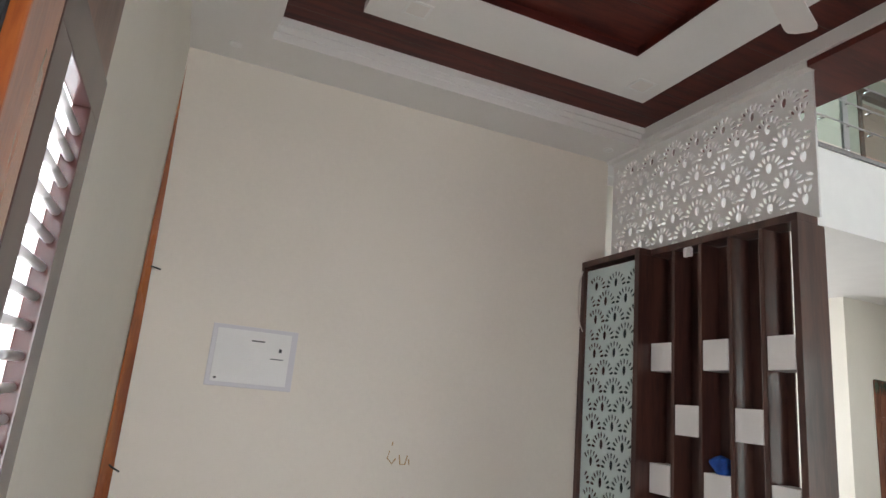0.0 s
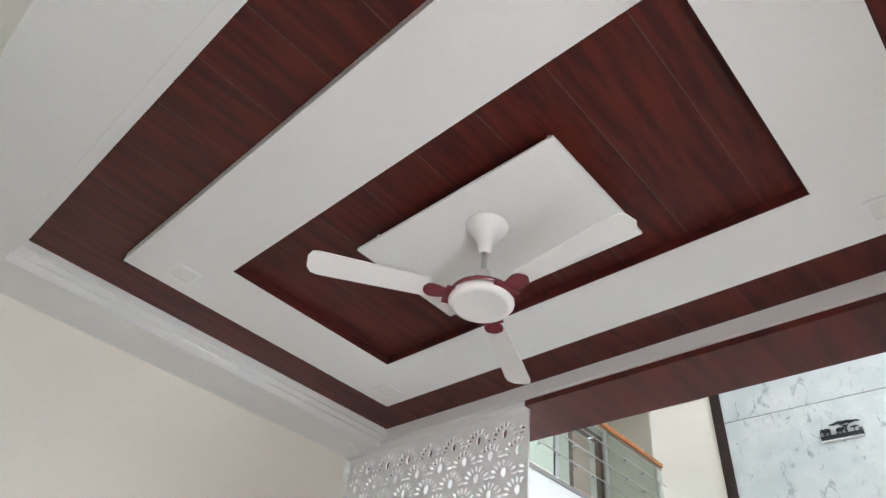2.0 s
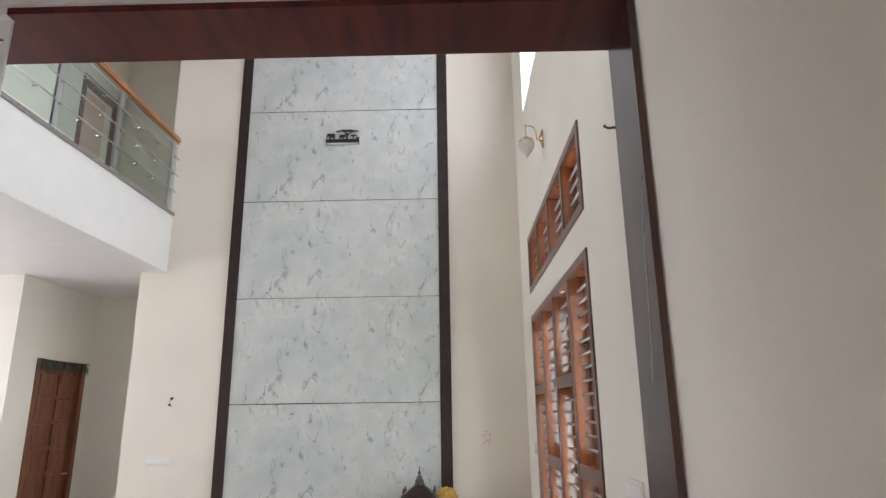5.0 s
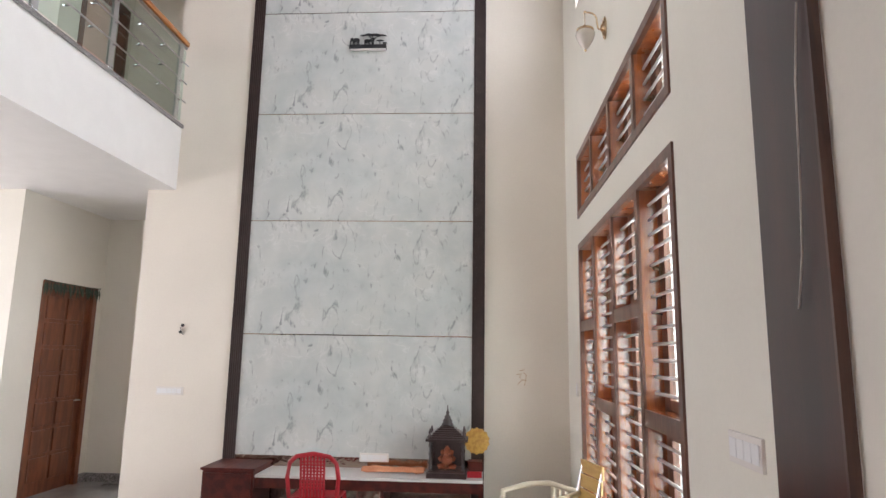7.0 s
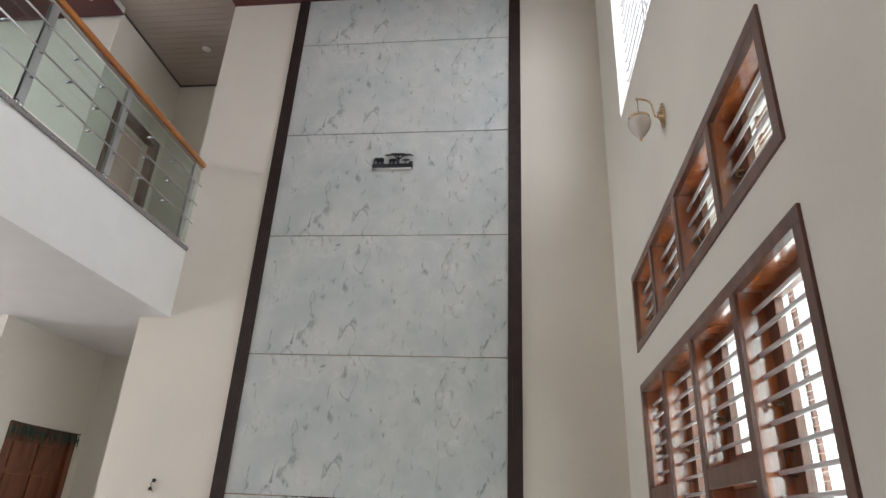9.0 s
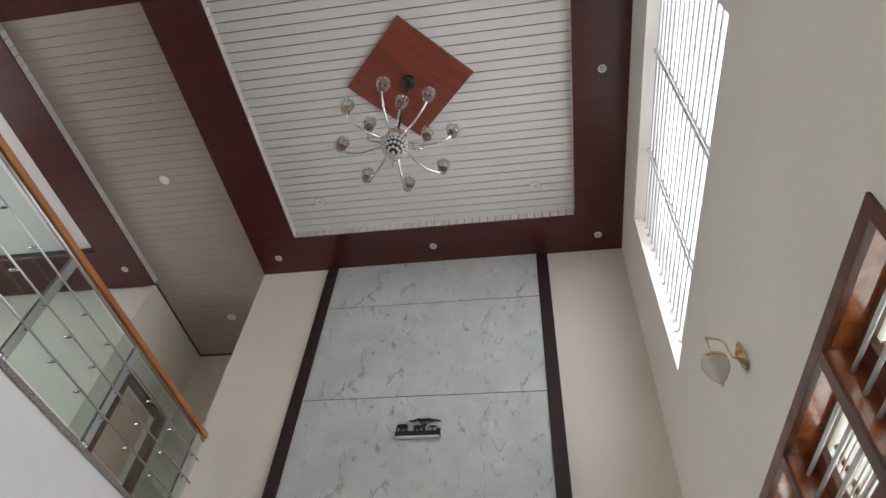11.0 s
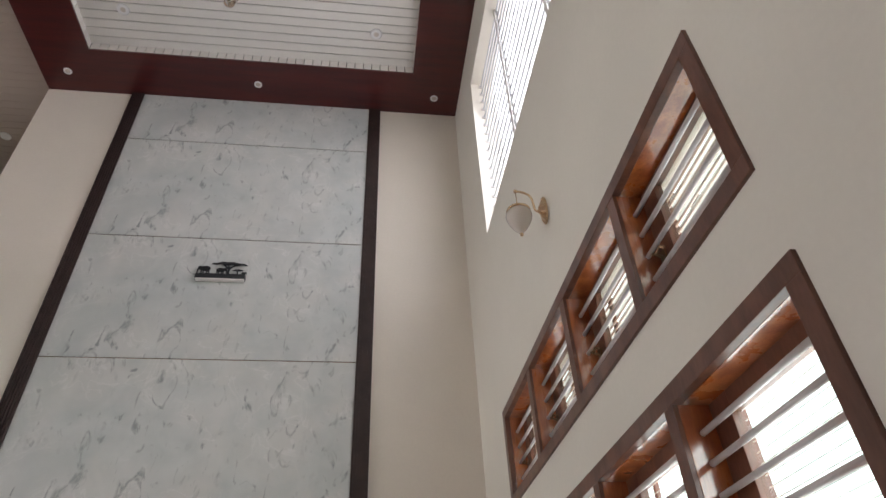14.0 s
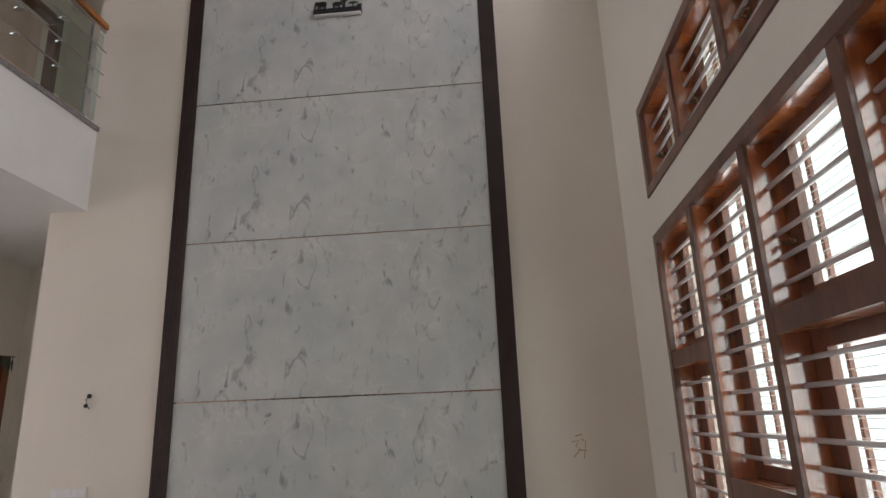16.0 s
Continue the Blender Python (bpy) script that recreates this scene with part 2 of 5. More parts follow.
REDP = mat("red_plastic", (0.42, 0.02, 0.03), 0.35)
CREAMP = mat("cream_plastic", (0.66, 0.58, 0.45), 0.4)
YELLOW = mat("yellow_wood_slats", (0.62, 0.40, 0.14), 0.45, scale=6, stretch=(1, 4, 4), color2=(0.5, 0.3, 0.1))
EBONY = mat("dark_carved_wood", (0.05, 0.03, 0.03), 0.3, scale=12, color2=(0.03, 0.018, 0.018), coat=0.3)
IDOLM = mat("terracotta_orange_statue", (0.42, 0.13, 0.06), 0.5, scale=20, color2=(0.28, 0.07, 0.03))
CLOTH = mat("orange_cloth", (0.80, 0.36, 0.20), 0.9, scale=10, color2=(0.7, 0.28, 0.15), bump=0.3)
BLUEC = mat("bright_blue_cloth", (0.01, 0.09, 0.42), 0.8, scale=14, color2=(0.008, 0.05, 0.25))
LEAF = mat("dry_green_leaf", (0.05, 0.075, 0.045), 0.6, scale=20, color2=(0.03, 0.04, 0.03), random_tint=0.3)
DESKT = mat("white_laminate_top", (0.70, 0.69, 0.68), 0.3)
STAIN = mat("brown_crayon", (0.52, 0.33, 0.16), 0.8)
WIRE = mat("pale_cable", (0.62, 0.55, 0.50), 0.5)
OUTW = mat("pale_rendered_facade", (0.75, 0.74, 0.72), 0.8, vary=0.06, scale=1)
DARKB = mat("dark_blue_panel", (0.05, 0.09, 0.13), 0.25, coat=0.3)
PINKW = mat("pinkish_room_paint", (0.66, 0.50, 0.42), 0.6, vary=0.05, scale=2)
GOLDD = mat("gold_paper_disc", (0.70, 0.42, 0.10), 0.4, scale=25, color2=(0.55, 0.28, 0.06))


# ---- tools ----
def box(bm, x0, x1, y0, y1, z0, z1, bevel=0.0):
    r = bmesh.ops.create_cube(bm, size=1, matrix=Matrix.LocRotScale(((x0 + x1) / 2, (y0 + y1) / 2, (z0 + z1) / 2), None, (x1 - x0, y1 - y0, z1 - z0)))
    if bevel:
        vs = set(r["verts"])
        bmesh.ops.bevel(bm, geom=[e for e in bm.edges if e.verts[0] in vs and e.verts[1] in vs], offset=bevel, segments=2, profile=0.7, affect="EDGES")


def tube(bm, a, b, r, seg=10, r2=None):
    a, b = Vector(a), Vector(b)
    m = Matrix.Translation((a + b) / 2) @ (b - a).to_track_quat("Z", "Y").to_matrix().to_4x4()
    bmesh.ops.create_cone(bm, cap_ends=True, segments=seg, radius1=r, radius2=r if r2 is None else r2, depth=(b - a).length, matrix=m)


def sweep(bm, pts, r, seg=8):
    """A round rod through points, one skin."""
    pts = [Vector(p) for p in pts]
    rings = []
    for i, p in enumerate(pts):
        d = (pts[min(i + 1, len(pts) - 1)] - pts[max(i - 1, 0)]).normalized()
        q = d.to_track_quat("Z", "Y")
        rr = r[i] if isinstance(r, (list, tuple)) else r
        rings.append([bm.verts.new(p + q @ Vector((math.cos(k * math.tau / seg) * rr, math.sin(k * math.tau / seg) * rr, 0))) for k in range(seg)])
    for u, v in zip(rings, rings[1:]):
        for k in range(seg):
            bm.faces.new((u[k], u[(k + 1) % seg], v[(k + 1) % seg], v[k]))
    bm.faces.new(rings[0][::-1])
    bm.faces.new(rings[-1])


def turned(bm, profile, at=(0, 0, 0), seg=20):
    """A turned body from (radius, height) pairs."""
    rings = [[bm.verts.new((at[0] + math.cos(k * math.tau / seg) * r, at[1] + math.sin(k * math.tau / seg) * r, at[2] + z)) for k in range(seg)] for r, z in profile]
    for u, v in zip(rings, rings[1:]):
        for k in range(seg):
            bm.faces.new((u[k], u[(k + 1) % seg], v[(k + 1) % seg], v[k]))
    bm.faces.new(rings[0][::-1])
    bm.faces.new(rings[-1])


def part(name, bm, material, parent=None, label="", m=None, kind=""):
    me = bpy.data.meshes.new(name)
    bmesh.ops.recalc_face_normals(bm, faces=bm.faces)
    bm.to_mesh(me)
    bm.free()
    me.materials.append(material)
    ob = new(name, me)
    if parent:
        ob.parent = parent
    if m:
        ob.matrix_basis = m
    return tagged(ob, label, kind=kind)


def smooth(ob):
    for p in ob.data.polygons:
        p.use_smooth = True
    return ob


def thing(name, at, label, category, group="", rz=0):
    ob = new(name)
    ob.empty_display_size = 0.1
    ob.matrix_basis = pose(*at, 0, 0, rz)
    return tagged(ob, label, category, group)


def boxes(name, material, spans, parent=None, label="", kind="", bevel=0.0):
    bm = bmesh.new()
    for s in spans:
        box(bm, *s, bevel=bevel)
    return part(name, bm, material, parent, label, kind=kind)


def S(name, material, spans, label, bevel=0.0):
    return boxes(name, material, spans, label=label, kind="structure", bevel=bevel)


# ---- large structure ----
S("floor", FLOORM, [(XW, XE + 0.3, YS - 0.3, YR + 0.3, -0.2, 0)], "polished grey tiled floor")
OUT = 0.23
UW = (-3.634, -0.792, 2.975, 3.582)
LW = (-3.625, -0.792, 0.25, 2.728)
HW = (-3.634, -0.878, 5.055, 6.98)
ye0, ye1 = YO1, YR
spans = []
for y0, y1 in ((ye0, -3.634), (-0.792, ye1)):
    spans.append((XE, XE + OUT, y0, y1, 0, ZC + 0.2))
for z0, z1 in ((0, LW[2]), (LW[3], UW[2]), (UW[3], HW[2]), (HW[3], ZC + 0.2)):
    spans.append((XE, XE + OUT, -3.634, -0.792, z0, z1))
spans.append((XE, XE + OUT, HW[1], -0.792, HW[2], HW[3]))
S("wall_east", PAINT, spans, "cream painted double-height wall with three window openings")
S("wall_north", PAINT_WARM, [(XN, XE, 0.02, 0.25, 0, ZC + 0.2), (XNL, XN, 0.02, 0.25, 0, ZB0)], "cream painted double-height wall behind the marble sheets")
S("wall_recess", PAINT, [(XD, XNL, YR, YR + WALL, 0, ZB0), (XD - 0.1, XE, YR, YR + WALL, ZB1, ZC + 0.2), (XN, XN + 0.2, 0.25, YR, 0, ZC + 0.2)], "cream painted back wall of the recess")
S("wall_door_side", PAINT, [(XD - WALL, XD, -0.02, 0.439, 0, ZB0), (XD - WALL, XD, 1.489, YR, 0, ZB0), (XD - WALL, XD, 0.439, 1.489, 2.495, ZB0)], "cream painted wall round the carved door")
S("wall_upper_side", PAINT, [(-2.86, -2.60, 0.1, 0.48, ZB1, ZC + 0.2), (-2.86, -2.60, 1.51, YR, ZB1, ZC + 0.2), (-2.86, -2.60, 0.48, 1.51, 6.54, ZC + 0.2)], "cream painted upstairs wall round a door opening")
S("wall_wing", PAINT, [(XW, XD - WALL, -0.02, 0.2, 0, ZB0), (XW, -2.86, 0.1, 0.3, ZB1, ZC + 0.2)], "pale painted wall of the west wing")
# Unseen closing wall; its openings are added to let light into the wing.
S("wall_west", PAINT, [(XW - 0.2, XW, YO1, 0.3, 0, 0.7), (XW - 0.2, XW, YO1, 0.3, 2.5, 5.0), (XW - 0.2, XW, YO1, 0.3, 6.8, ZC + 0.2),
                       (XW - 0.2, XW, YO1, -3.8, 0.7, 2.5), (XW - 0.2, XW, -1.0, 0.3, 0.7, 2.5), (XW - 0.2, XW, YO1, -3.8, 5.0, 6.8), (XW - 0.2, XW, -1.0, 0.3, 5.0, 6.8)], "pale painted unseen far wall with openings added for daylight")
S("wall_between", PAINT, [(XW, XA - 0.2, YO0, YO1, 0, ZB0), (XA - 0.015, XE + OUT, YO0 + 0.085, YO1 - 0.02, ZO + 0.03, ZB1), (XB - 0.095, XE + OUT, YO0 + 0.085, YO1 - 0.02, ZB1, ZC + 0.2)], "cream painted wall above the wide opening")
S("wall_front_west", PAINT_WARM, [(XA - WALL, XA, YS - 0.3, YO0, 0, ZA + 0.5)], "cream painted wall with the distribution box")
SWX0, SWX1, SWZ0, SWZ1 = 1.12, 1.56, 0.9, 2.95
S("wall_front_south", PAINT, [(XA, SWX0, YS - WALL, YS, 0, ZA + 0.5), (2.75, XJ + OUT, YS - WALL, YS, 0, ZA + 0.5), (SWX1, 2.75, YS - WALL, YS, 2.95, ZA + 0.5), (SWX1, SWX1 + 0.004, YS - WALL, YS, 0, 2.95),
                              (SWX0, SWX1, YS - WALL, YS, 0, SWZ0), (SWX0, SWX1, YS - WALL, YS, SWZ1, ZA + 0.5)], "cream painted wall with a wooden window")
# The gap from y -7.6 to -6.5 is added only to let that lamp in.
S("wall_front_east", PAINT, [(XJ, XJ + OUT, -6.5, YO0, 0, ZA + 0.5), (XJ, XJ + OUT, YS, -7.6, 0, ZA + 0.5), (XJ, XJ + OUT, -7.6, -6.5, 0, 0.9), (XJ, XJ + OUT, -7.6, -6.5, 2.2, ZA + 0.5), (XJ + 0.005, XJ + OUT, YO0, YO1, 0, ZA)], "plain cream painted side wall with an unseen opening added for light")
S("balcony_slab", WHITE, [(XW, XB, YO1, 0.02, ZB0, ZB1), (XW, XB - 0.14, -6.2, YO1, ZB0 + 0.001, ZB1), (XD, XNL + 0.22, 0.02, YR, ZB0, ZB1)], "white painted balcony slab over the passage")
S("balcony_coping", GRANITE, [(XB - 0.2, XB, YO1, 0.02, ZB1 + 0.001, ZB1 + 0.02), (XB + 0.0005, XB + 0.022, YO1, 0.018, ZB1 - 0.018, ZB1 + 0.02)], "speckled granite coping on the balcony edge")
S("floor_upper", FLOORM, [(XW, XB - 0.2, -6.2, YR, ZB1, ZB1 + 0.015)], "grey tiled upstairs floor")
S("roof_slab", CEIL, [(XW - 0.2, XE + 0.3, -6.4, YR + 0.3, ZC + 0.2, ZC + 0.4)], "concrete roof slab")
S("wall_passage_end", PAINT, [(XW, XB - 0.12, -6.4, -6.2, ZB0, ZC + 0.2), (XB - 0.1, XB, -6.2, YO0, ZB1, ZC + 0.2), (XW - 0.2, XW, -6.2, YO1, ZB0, ZC + 0.2)], "cream painted end walls of the upstairs passage")
S("skirting", GRANITE, [(XD, XNL, YR - 0.015, YR, 0, 0.11), (XD, XD + 0.015, 1.495, YR - 0.015, 0, 0.11)], "dark granite skirting")

# hall ceiling: maroon ring, slatted field, slatted corridor
RX0, RX1, RY0, RY1 = -0.422, 2.905, -3.9, -0.52
S("ceiling_ring", RING, [(XN, RX0, YO1, 0.02, ZR, ZR + 0.02), (RX1, XE, YO1, 0.02, ZR, ZR + 0.02), (RX0, RX1, RY1, 0.02, ZR, ZR + 0.02), (RX0, RX1, YO1, RY0, ZR, ZR + 0.02)], "glossy maroon border panel of the hall ceiling")
S("ceiling_ring_west", RING, [(-3.05, -2.535, -6.2, 0.06, ZR, ZR + 0.02), (XW, -3.05, -0.56, 0.06, ZR, ZR + 0.02)], "glossy maroon border panel over the upstairs passage")


def slats(bm, x0, x1, y0, y1, z, pitch=0.1, gap=0.006):
    n = round((y1 - y0) / pitch)
    p = (y1 - y0) / n
    for i in range(n):
        box(bm, x0, x1, y0 + i * p + gap / 2, y0 + (i + 1) * p - gap / 2, z, z + 0.012)


def lip(bm, x0, x1, y0, y1, z0, z1, pitch=0.09):
    """An upright edge of short boards, along x or y."""
    long_x = x1 - x0 > y1 - y0
    n = round(max(x1 - x0, y1 - y0) / pitch)
    for i in range(n):
        if long_x:
            w = (x1 - x0) / n
            box(bm, x0 + i * w + 0.004, x0 + (i + 1) * w - 0.004, y0, y1, z0, z1)
        else:
            w = (y1 - y0) / n
            box(bm, x0, x1, y0 + i * w + 0.004, y0 + (i + 1) * w - 0.004, z0, z1)


bm = bmesh.new()
slats(bm, RX0, RX1, RY0, RY1, ZC, gap=0.010)
lip(bm, RX0, RX1, RY1, RY1 + 0.01, ZR + 0.021, ZC + 0.012)
lip(bm, RX0, RX1, RY0 - 0.01, RY0, ZR + 0.021, ZC + 0.012)
lip(bm, RX0 - 0.01, RX0, RY0, RY1, ZR + 0.021, ZC + 0.012)
lip(bm, RX1, RX1 + 0.01, RY0, RY1, ZR + 0.021, ZC + 0.012)
part("ceiling", bm, SLAT, label="white slatted ceiling field with fine dark joints", kind="structure")
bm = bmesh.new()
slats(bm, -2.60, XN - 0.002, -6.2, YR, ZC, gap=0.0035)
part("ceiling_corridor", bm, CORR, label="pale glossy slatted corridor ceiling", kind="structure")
bm = bmesh.new()
lip(bm, -2.547, -2.535, -6.2, 0.06, ZR + 0.021, ZC - 0.001)
part("trim_corridor_lip", bm, SLAT, label="white upright edge of short boards beside the corridor ceiling", kind="structure")
# The shadow in the gap between ceiling and walls, built as dark strips.
S("trim_shadow_line", DARKGAP, [(-2.598, -2.580, 0.065, YR - 0.002, ZC - 0.022, ZC - 0.001), (-2.578, XN - 0.004, YR - 0.020, YR - 0.002, ZC - 0.022, ZC - 0.001)], "thin dark strip for the shadow gap at the corridor ceiling edge")
S("ceiling_backing", DARKGAP, [(XW, XE, -6.2, YR, ZC + 0.02, ZC + 0.03)], "dark board behind the slats")
S("ceiling_wing", CEIL, [(XW, -3.05, -6.2, -0.56, ZC, ZC + 0.015)], "white painted ceiling of the upstairs room")

# front room ceiling: margins, moulding, brown field, white ring, centre panel
BX0, BX1, BY0, BY1, ZBR = -0.595, 3.088, -7.342, -4.885, 3.68
WX0, WX1, WY0, WY1, ZW = -0.253, 2.756, -6.976, -5.192, 3.63
IX0, IX1, IY0, IY1 = 0.134, 2.392, -6.597, -5.558
PX0, PX1, PY0, PY1, ZP = 0.815, 1.835, -6.376, -5.768, 3.58
S("ceiling_front", CEIL, [(XA, BX0 - 0.06, YS, YO0, ZA, ZA + 0.3), (BX1 + 0.06, XJ, YS, YO0, ZA, ZA + 0.3), (BX0 - 0.06, BX1 + 0.06, YS, BY0 - 0.06, ZA, ZA + 0.3)], "white plaster margin of the false ceiling")
S("ceiling_front_brown", LAMY, [(BX0 - 0.06, 2.3, BY0 - 0.06, YO0 + 0.08, ZBR, ZBR + 0.02)], "dark red brown laminate ceiling field")
S("ceiling_front_brown_side", LAMY, [(2.3, BX1 + 0.06, BY0 - 0.06, YO0 + 0.08, ZBR, ZBR + 0.02)], "dark red brown laminate ceiling field")
S("ceiling_front_joints", DARKGAP, [(x, x + 0.0022, BY0, BY1, ZBR - 0.001, ZBR) for x in np.arange(BX0 + 0.13, BX1, 0.30)], "fine joints of the laminate boards")
S("ceiling_front_ring", CEIL, [(WX0, IX0, WY0, WY1, ZW, ZBR), (IX1, WX1, WY0, WY1, ZW, ZBR), (IX0, IX1, WY0, IY0, ZW, ZBR), (IX0, IX1, IY1, WY1, ZW, ZBR)], "white dropped ring of the false ceiling")
S("ceiling_front_reveal", LAM, [(IX0, IX0 + 0.004, IY0, IY1, ZW + 0.002, ZBR), (IX1 - 0.004, IX1, IY0, IY1, ZW + 0.002, ZBR), (IX0 + 0.004, IX1 - 0.004, IY0, IY0 + 0.004, ZW + 0.002, ZBR), (IX0 + 0.004, IX1 - 0.004, IY1 - 0.004, IY1, ZW + 0.002, ZBR)], "dark laminate edge inside the white ring")
S("ceiling_front_panel", CEIL, [(PX0, PX1, PY0, PY1, ZP, ZP + 0.014)], "thin white centre board hung below the brown field", bevel=0.003)
S("trim_hangers", STEEL, [(x, x + 0.012, y, y + 0.012, ZP + 0.014, ZBR) for x in (PX0 + 0.05, PX1 - 0.06) for y in (PY0 + 0.05, PY1 - 0.06)], "small metal hangers of the centre board")
bm = bmesh.new()
for o, z0, z1, n in ((0.030, ZA - 0.010, ZA + 0.038, -0.032), (0.014, ZA + 0.038, ZA + 0.075, -0.020), (0.0, ZA + 0.075, ZBR, -0.005)):
    box(bm, BX0 - 0.062, BX0 - o, BY0 - 0.062, YO0, z0, z1)
    box(bm, BX1 + o, BX1 + 0.062, BY0 - 0.062, YO0, z0, z1)
    box(bm, BX0 - o, BX1 + o, BY0 - 0.062, BY0 - o, z0, z1)
    box(bm, XA, XJ, YO0 + n + 0.0005, YO0 + 0.08, max(z0, ZO + 0.0365), z1)
part("trim_cornice", bm, CEIL, label="white stepped plaster moulding", kind="structure")
S("trim_roof_front", CEIL, [(XA - 0.23, XJ + 0.23, YS - 0.23, YO0, ZA + 0.5, ZA + 0.7)], "concrete slab over the front room")

# wide opening lined in dark laminate
S("trim_opening_head", LAM, [(XA, 0.61, -4.832, YO1, ZO, ZO + 0.02), (0.61, XJ - 0.02, YO0, YO1, ZO, ZO + 0.02), (0.61, XJ, YO0 - 0.012, YO0, ZO, ZO + 0.035)], "dark red laminate lining under the beam")
S("trim_opening_edge", LAMZ, [(XJ - 0.036, XJ - 0.0045, YO0 - 0.012, YO0 - 0.0005, 0, ZO - 0.001)], "dark wood edge strip of the opening side")
S("trim_screen_top", CEIL, [(XA, 0.608, YO0 - 0.012, -4.833, ZO, ZO + 0.034)], "white plaster strip above the pierced screen")
S("trim_opening_jamb", JAMB, [(XJ - 0.022, XJ + 0.004, YO0, YO1 - 0.002, 0, ZO - 0.001)], "dark glossy laminate lining of the opening side")


# ---- feature wall ----
for z0, z1 in ((0.646, 1.886), (1.886, 3.12), (3.12, 4.352), (4.352, 5.586), (5.586, 6.86), (6.86, ZR)):
    bm = bmesh.new()
    box(bm, 0.0, 2.44, 0.002, 0.014, 0.005, z1 - z0 - 0.005, bevel=0.0015)
    tagged(part("marble_sheet", bm, MARBLE, m=pose(0, 0, z0)), "grey-white marbled wall sheet with faint dark wisps", "wall panel", "marble sheets")
S("trim_joint", GOLD, [(0.0, 2.44, 0.010, 0.02, 0, ZR)], "bronze mirror strip behind the sheet joints")
for x0 in (-0.128, 2.442):
    st = thing("fluted_strip", (x0, 0, 0), "dark brown fluted upright strip beside the marble sheets", "wall trim", "fluted strips")
    boxes("backing", STRIP, [(0, 0.13, 0.0, 0.018, 0, ZR)], st)
    for k in range(6):
        boxes("rib", STRIP, [(0.004 + k * 0.022, 0.004 + k * 0.022 + 0.016, -0.012, -0.0002, 0, ZR)], st)


# ---- outside ----
S("backdrop_east", HAZE, [(13.0, 13.05, -30, 95, -2, 48)], "bright hazy sky beyond the windows")
S("backdrop_south", HAZE, [(-6, 9, -15.05, -15.0, -2, 9)], "bright hazy sky beyond the front window")
S("backdrop_west", HAZE, [(-13.05, -13.0, -12, 8, -2, 12)], "bright hazy sky beyond the added west openings")
S("ground", OUTW, [(XE + 0.3, 60, -60, 60, -0.6, -0.4), (-60, XW - 0.3, -60, 60, -0.6, -0.4), (XW - 0.3, XE + 0.3, -60, YS - 0.4, -0.6, -0.4)], "pale concrete yard")
canopy = thing("window_canopy", (XE + OUT, -3.95, 3.63), "white slatted sun canopy fixed outside above the lower window", "canopy")
for k in range(14):
    boxes("slat", WHITE, [(0.03 + k * 0.055, 0.03 + k * 0.055 + 0.034, 0, 3.5, 0.0, 0.012)], canopy)
for y in (0.02, 1.15, 2.3, 3.46):
    boxes("arm", TEAKF, [(0, 0.82, y - 0.02, y + 0.02, 0.0125, 0.06)], canopy, "brown steel arm")
rail_low = thing("louvred_fence", (XE + 3.2, -4.6, -0.4), "white slatted boundary fence", "fence")
for k in range(19):
    boxes("slat", WHITE, [(0, 0.02, 0, 6.2, 0.1 + k * 0.125, 0.1 + k * 0.125 + 0.10)], rail_low)
for y in (0.05, 2.05, 4.1, 6.15):
    boxes("post", BARM, [(0.0205, 0.07, y - 0.03, y + 0.03, 0, 2.5)], rail_low, "grey steel post")


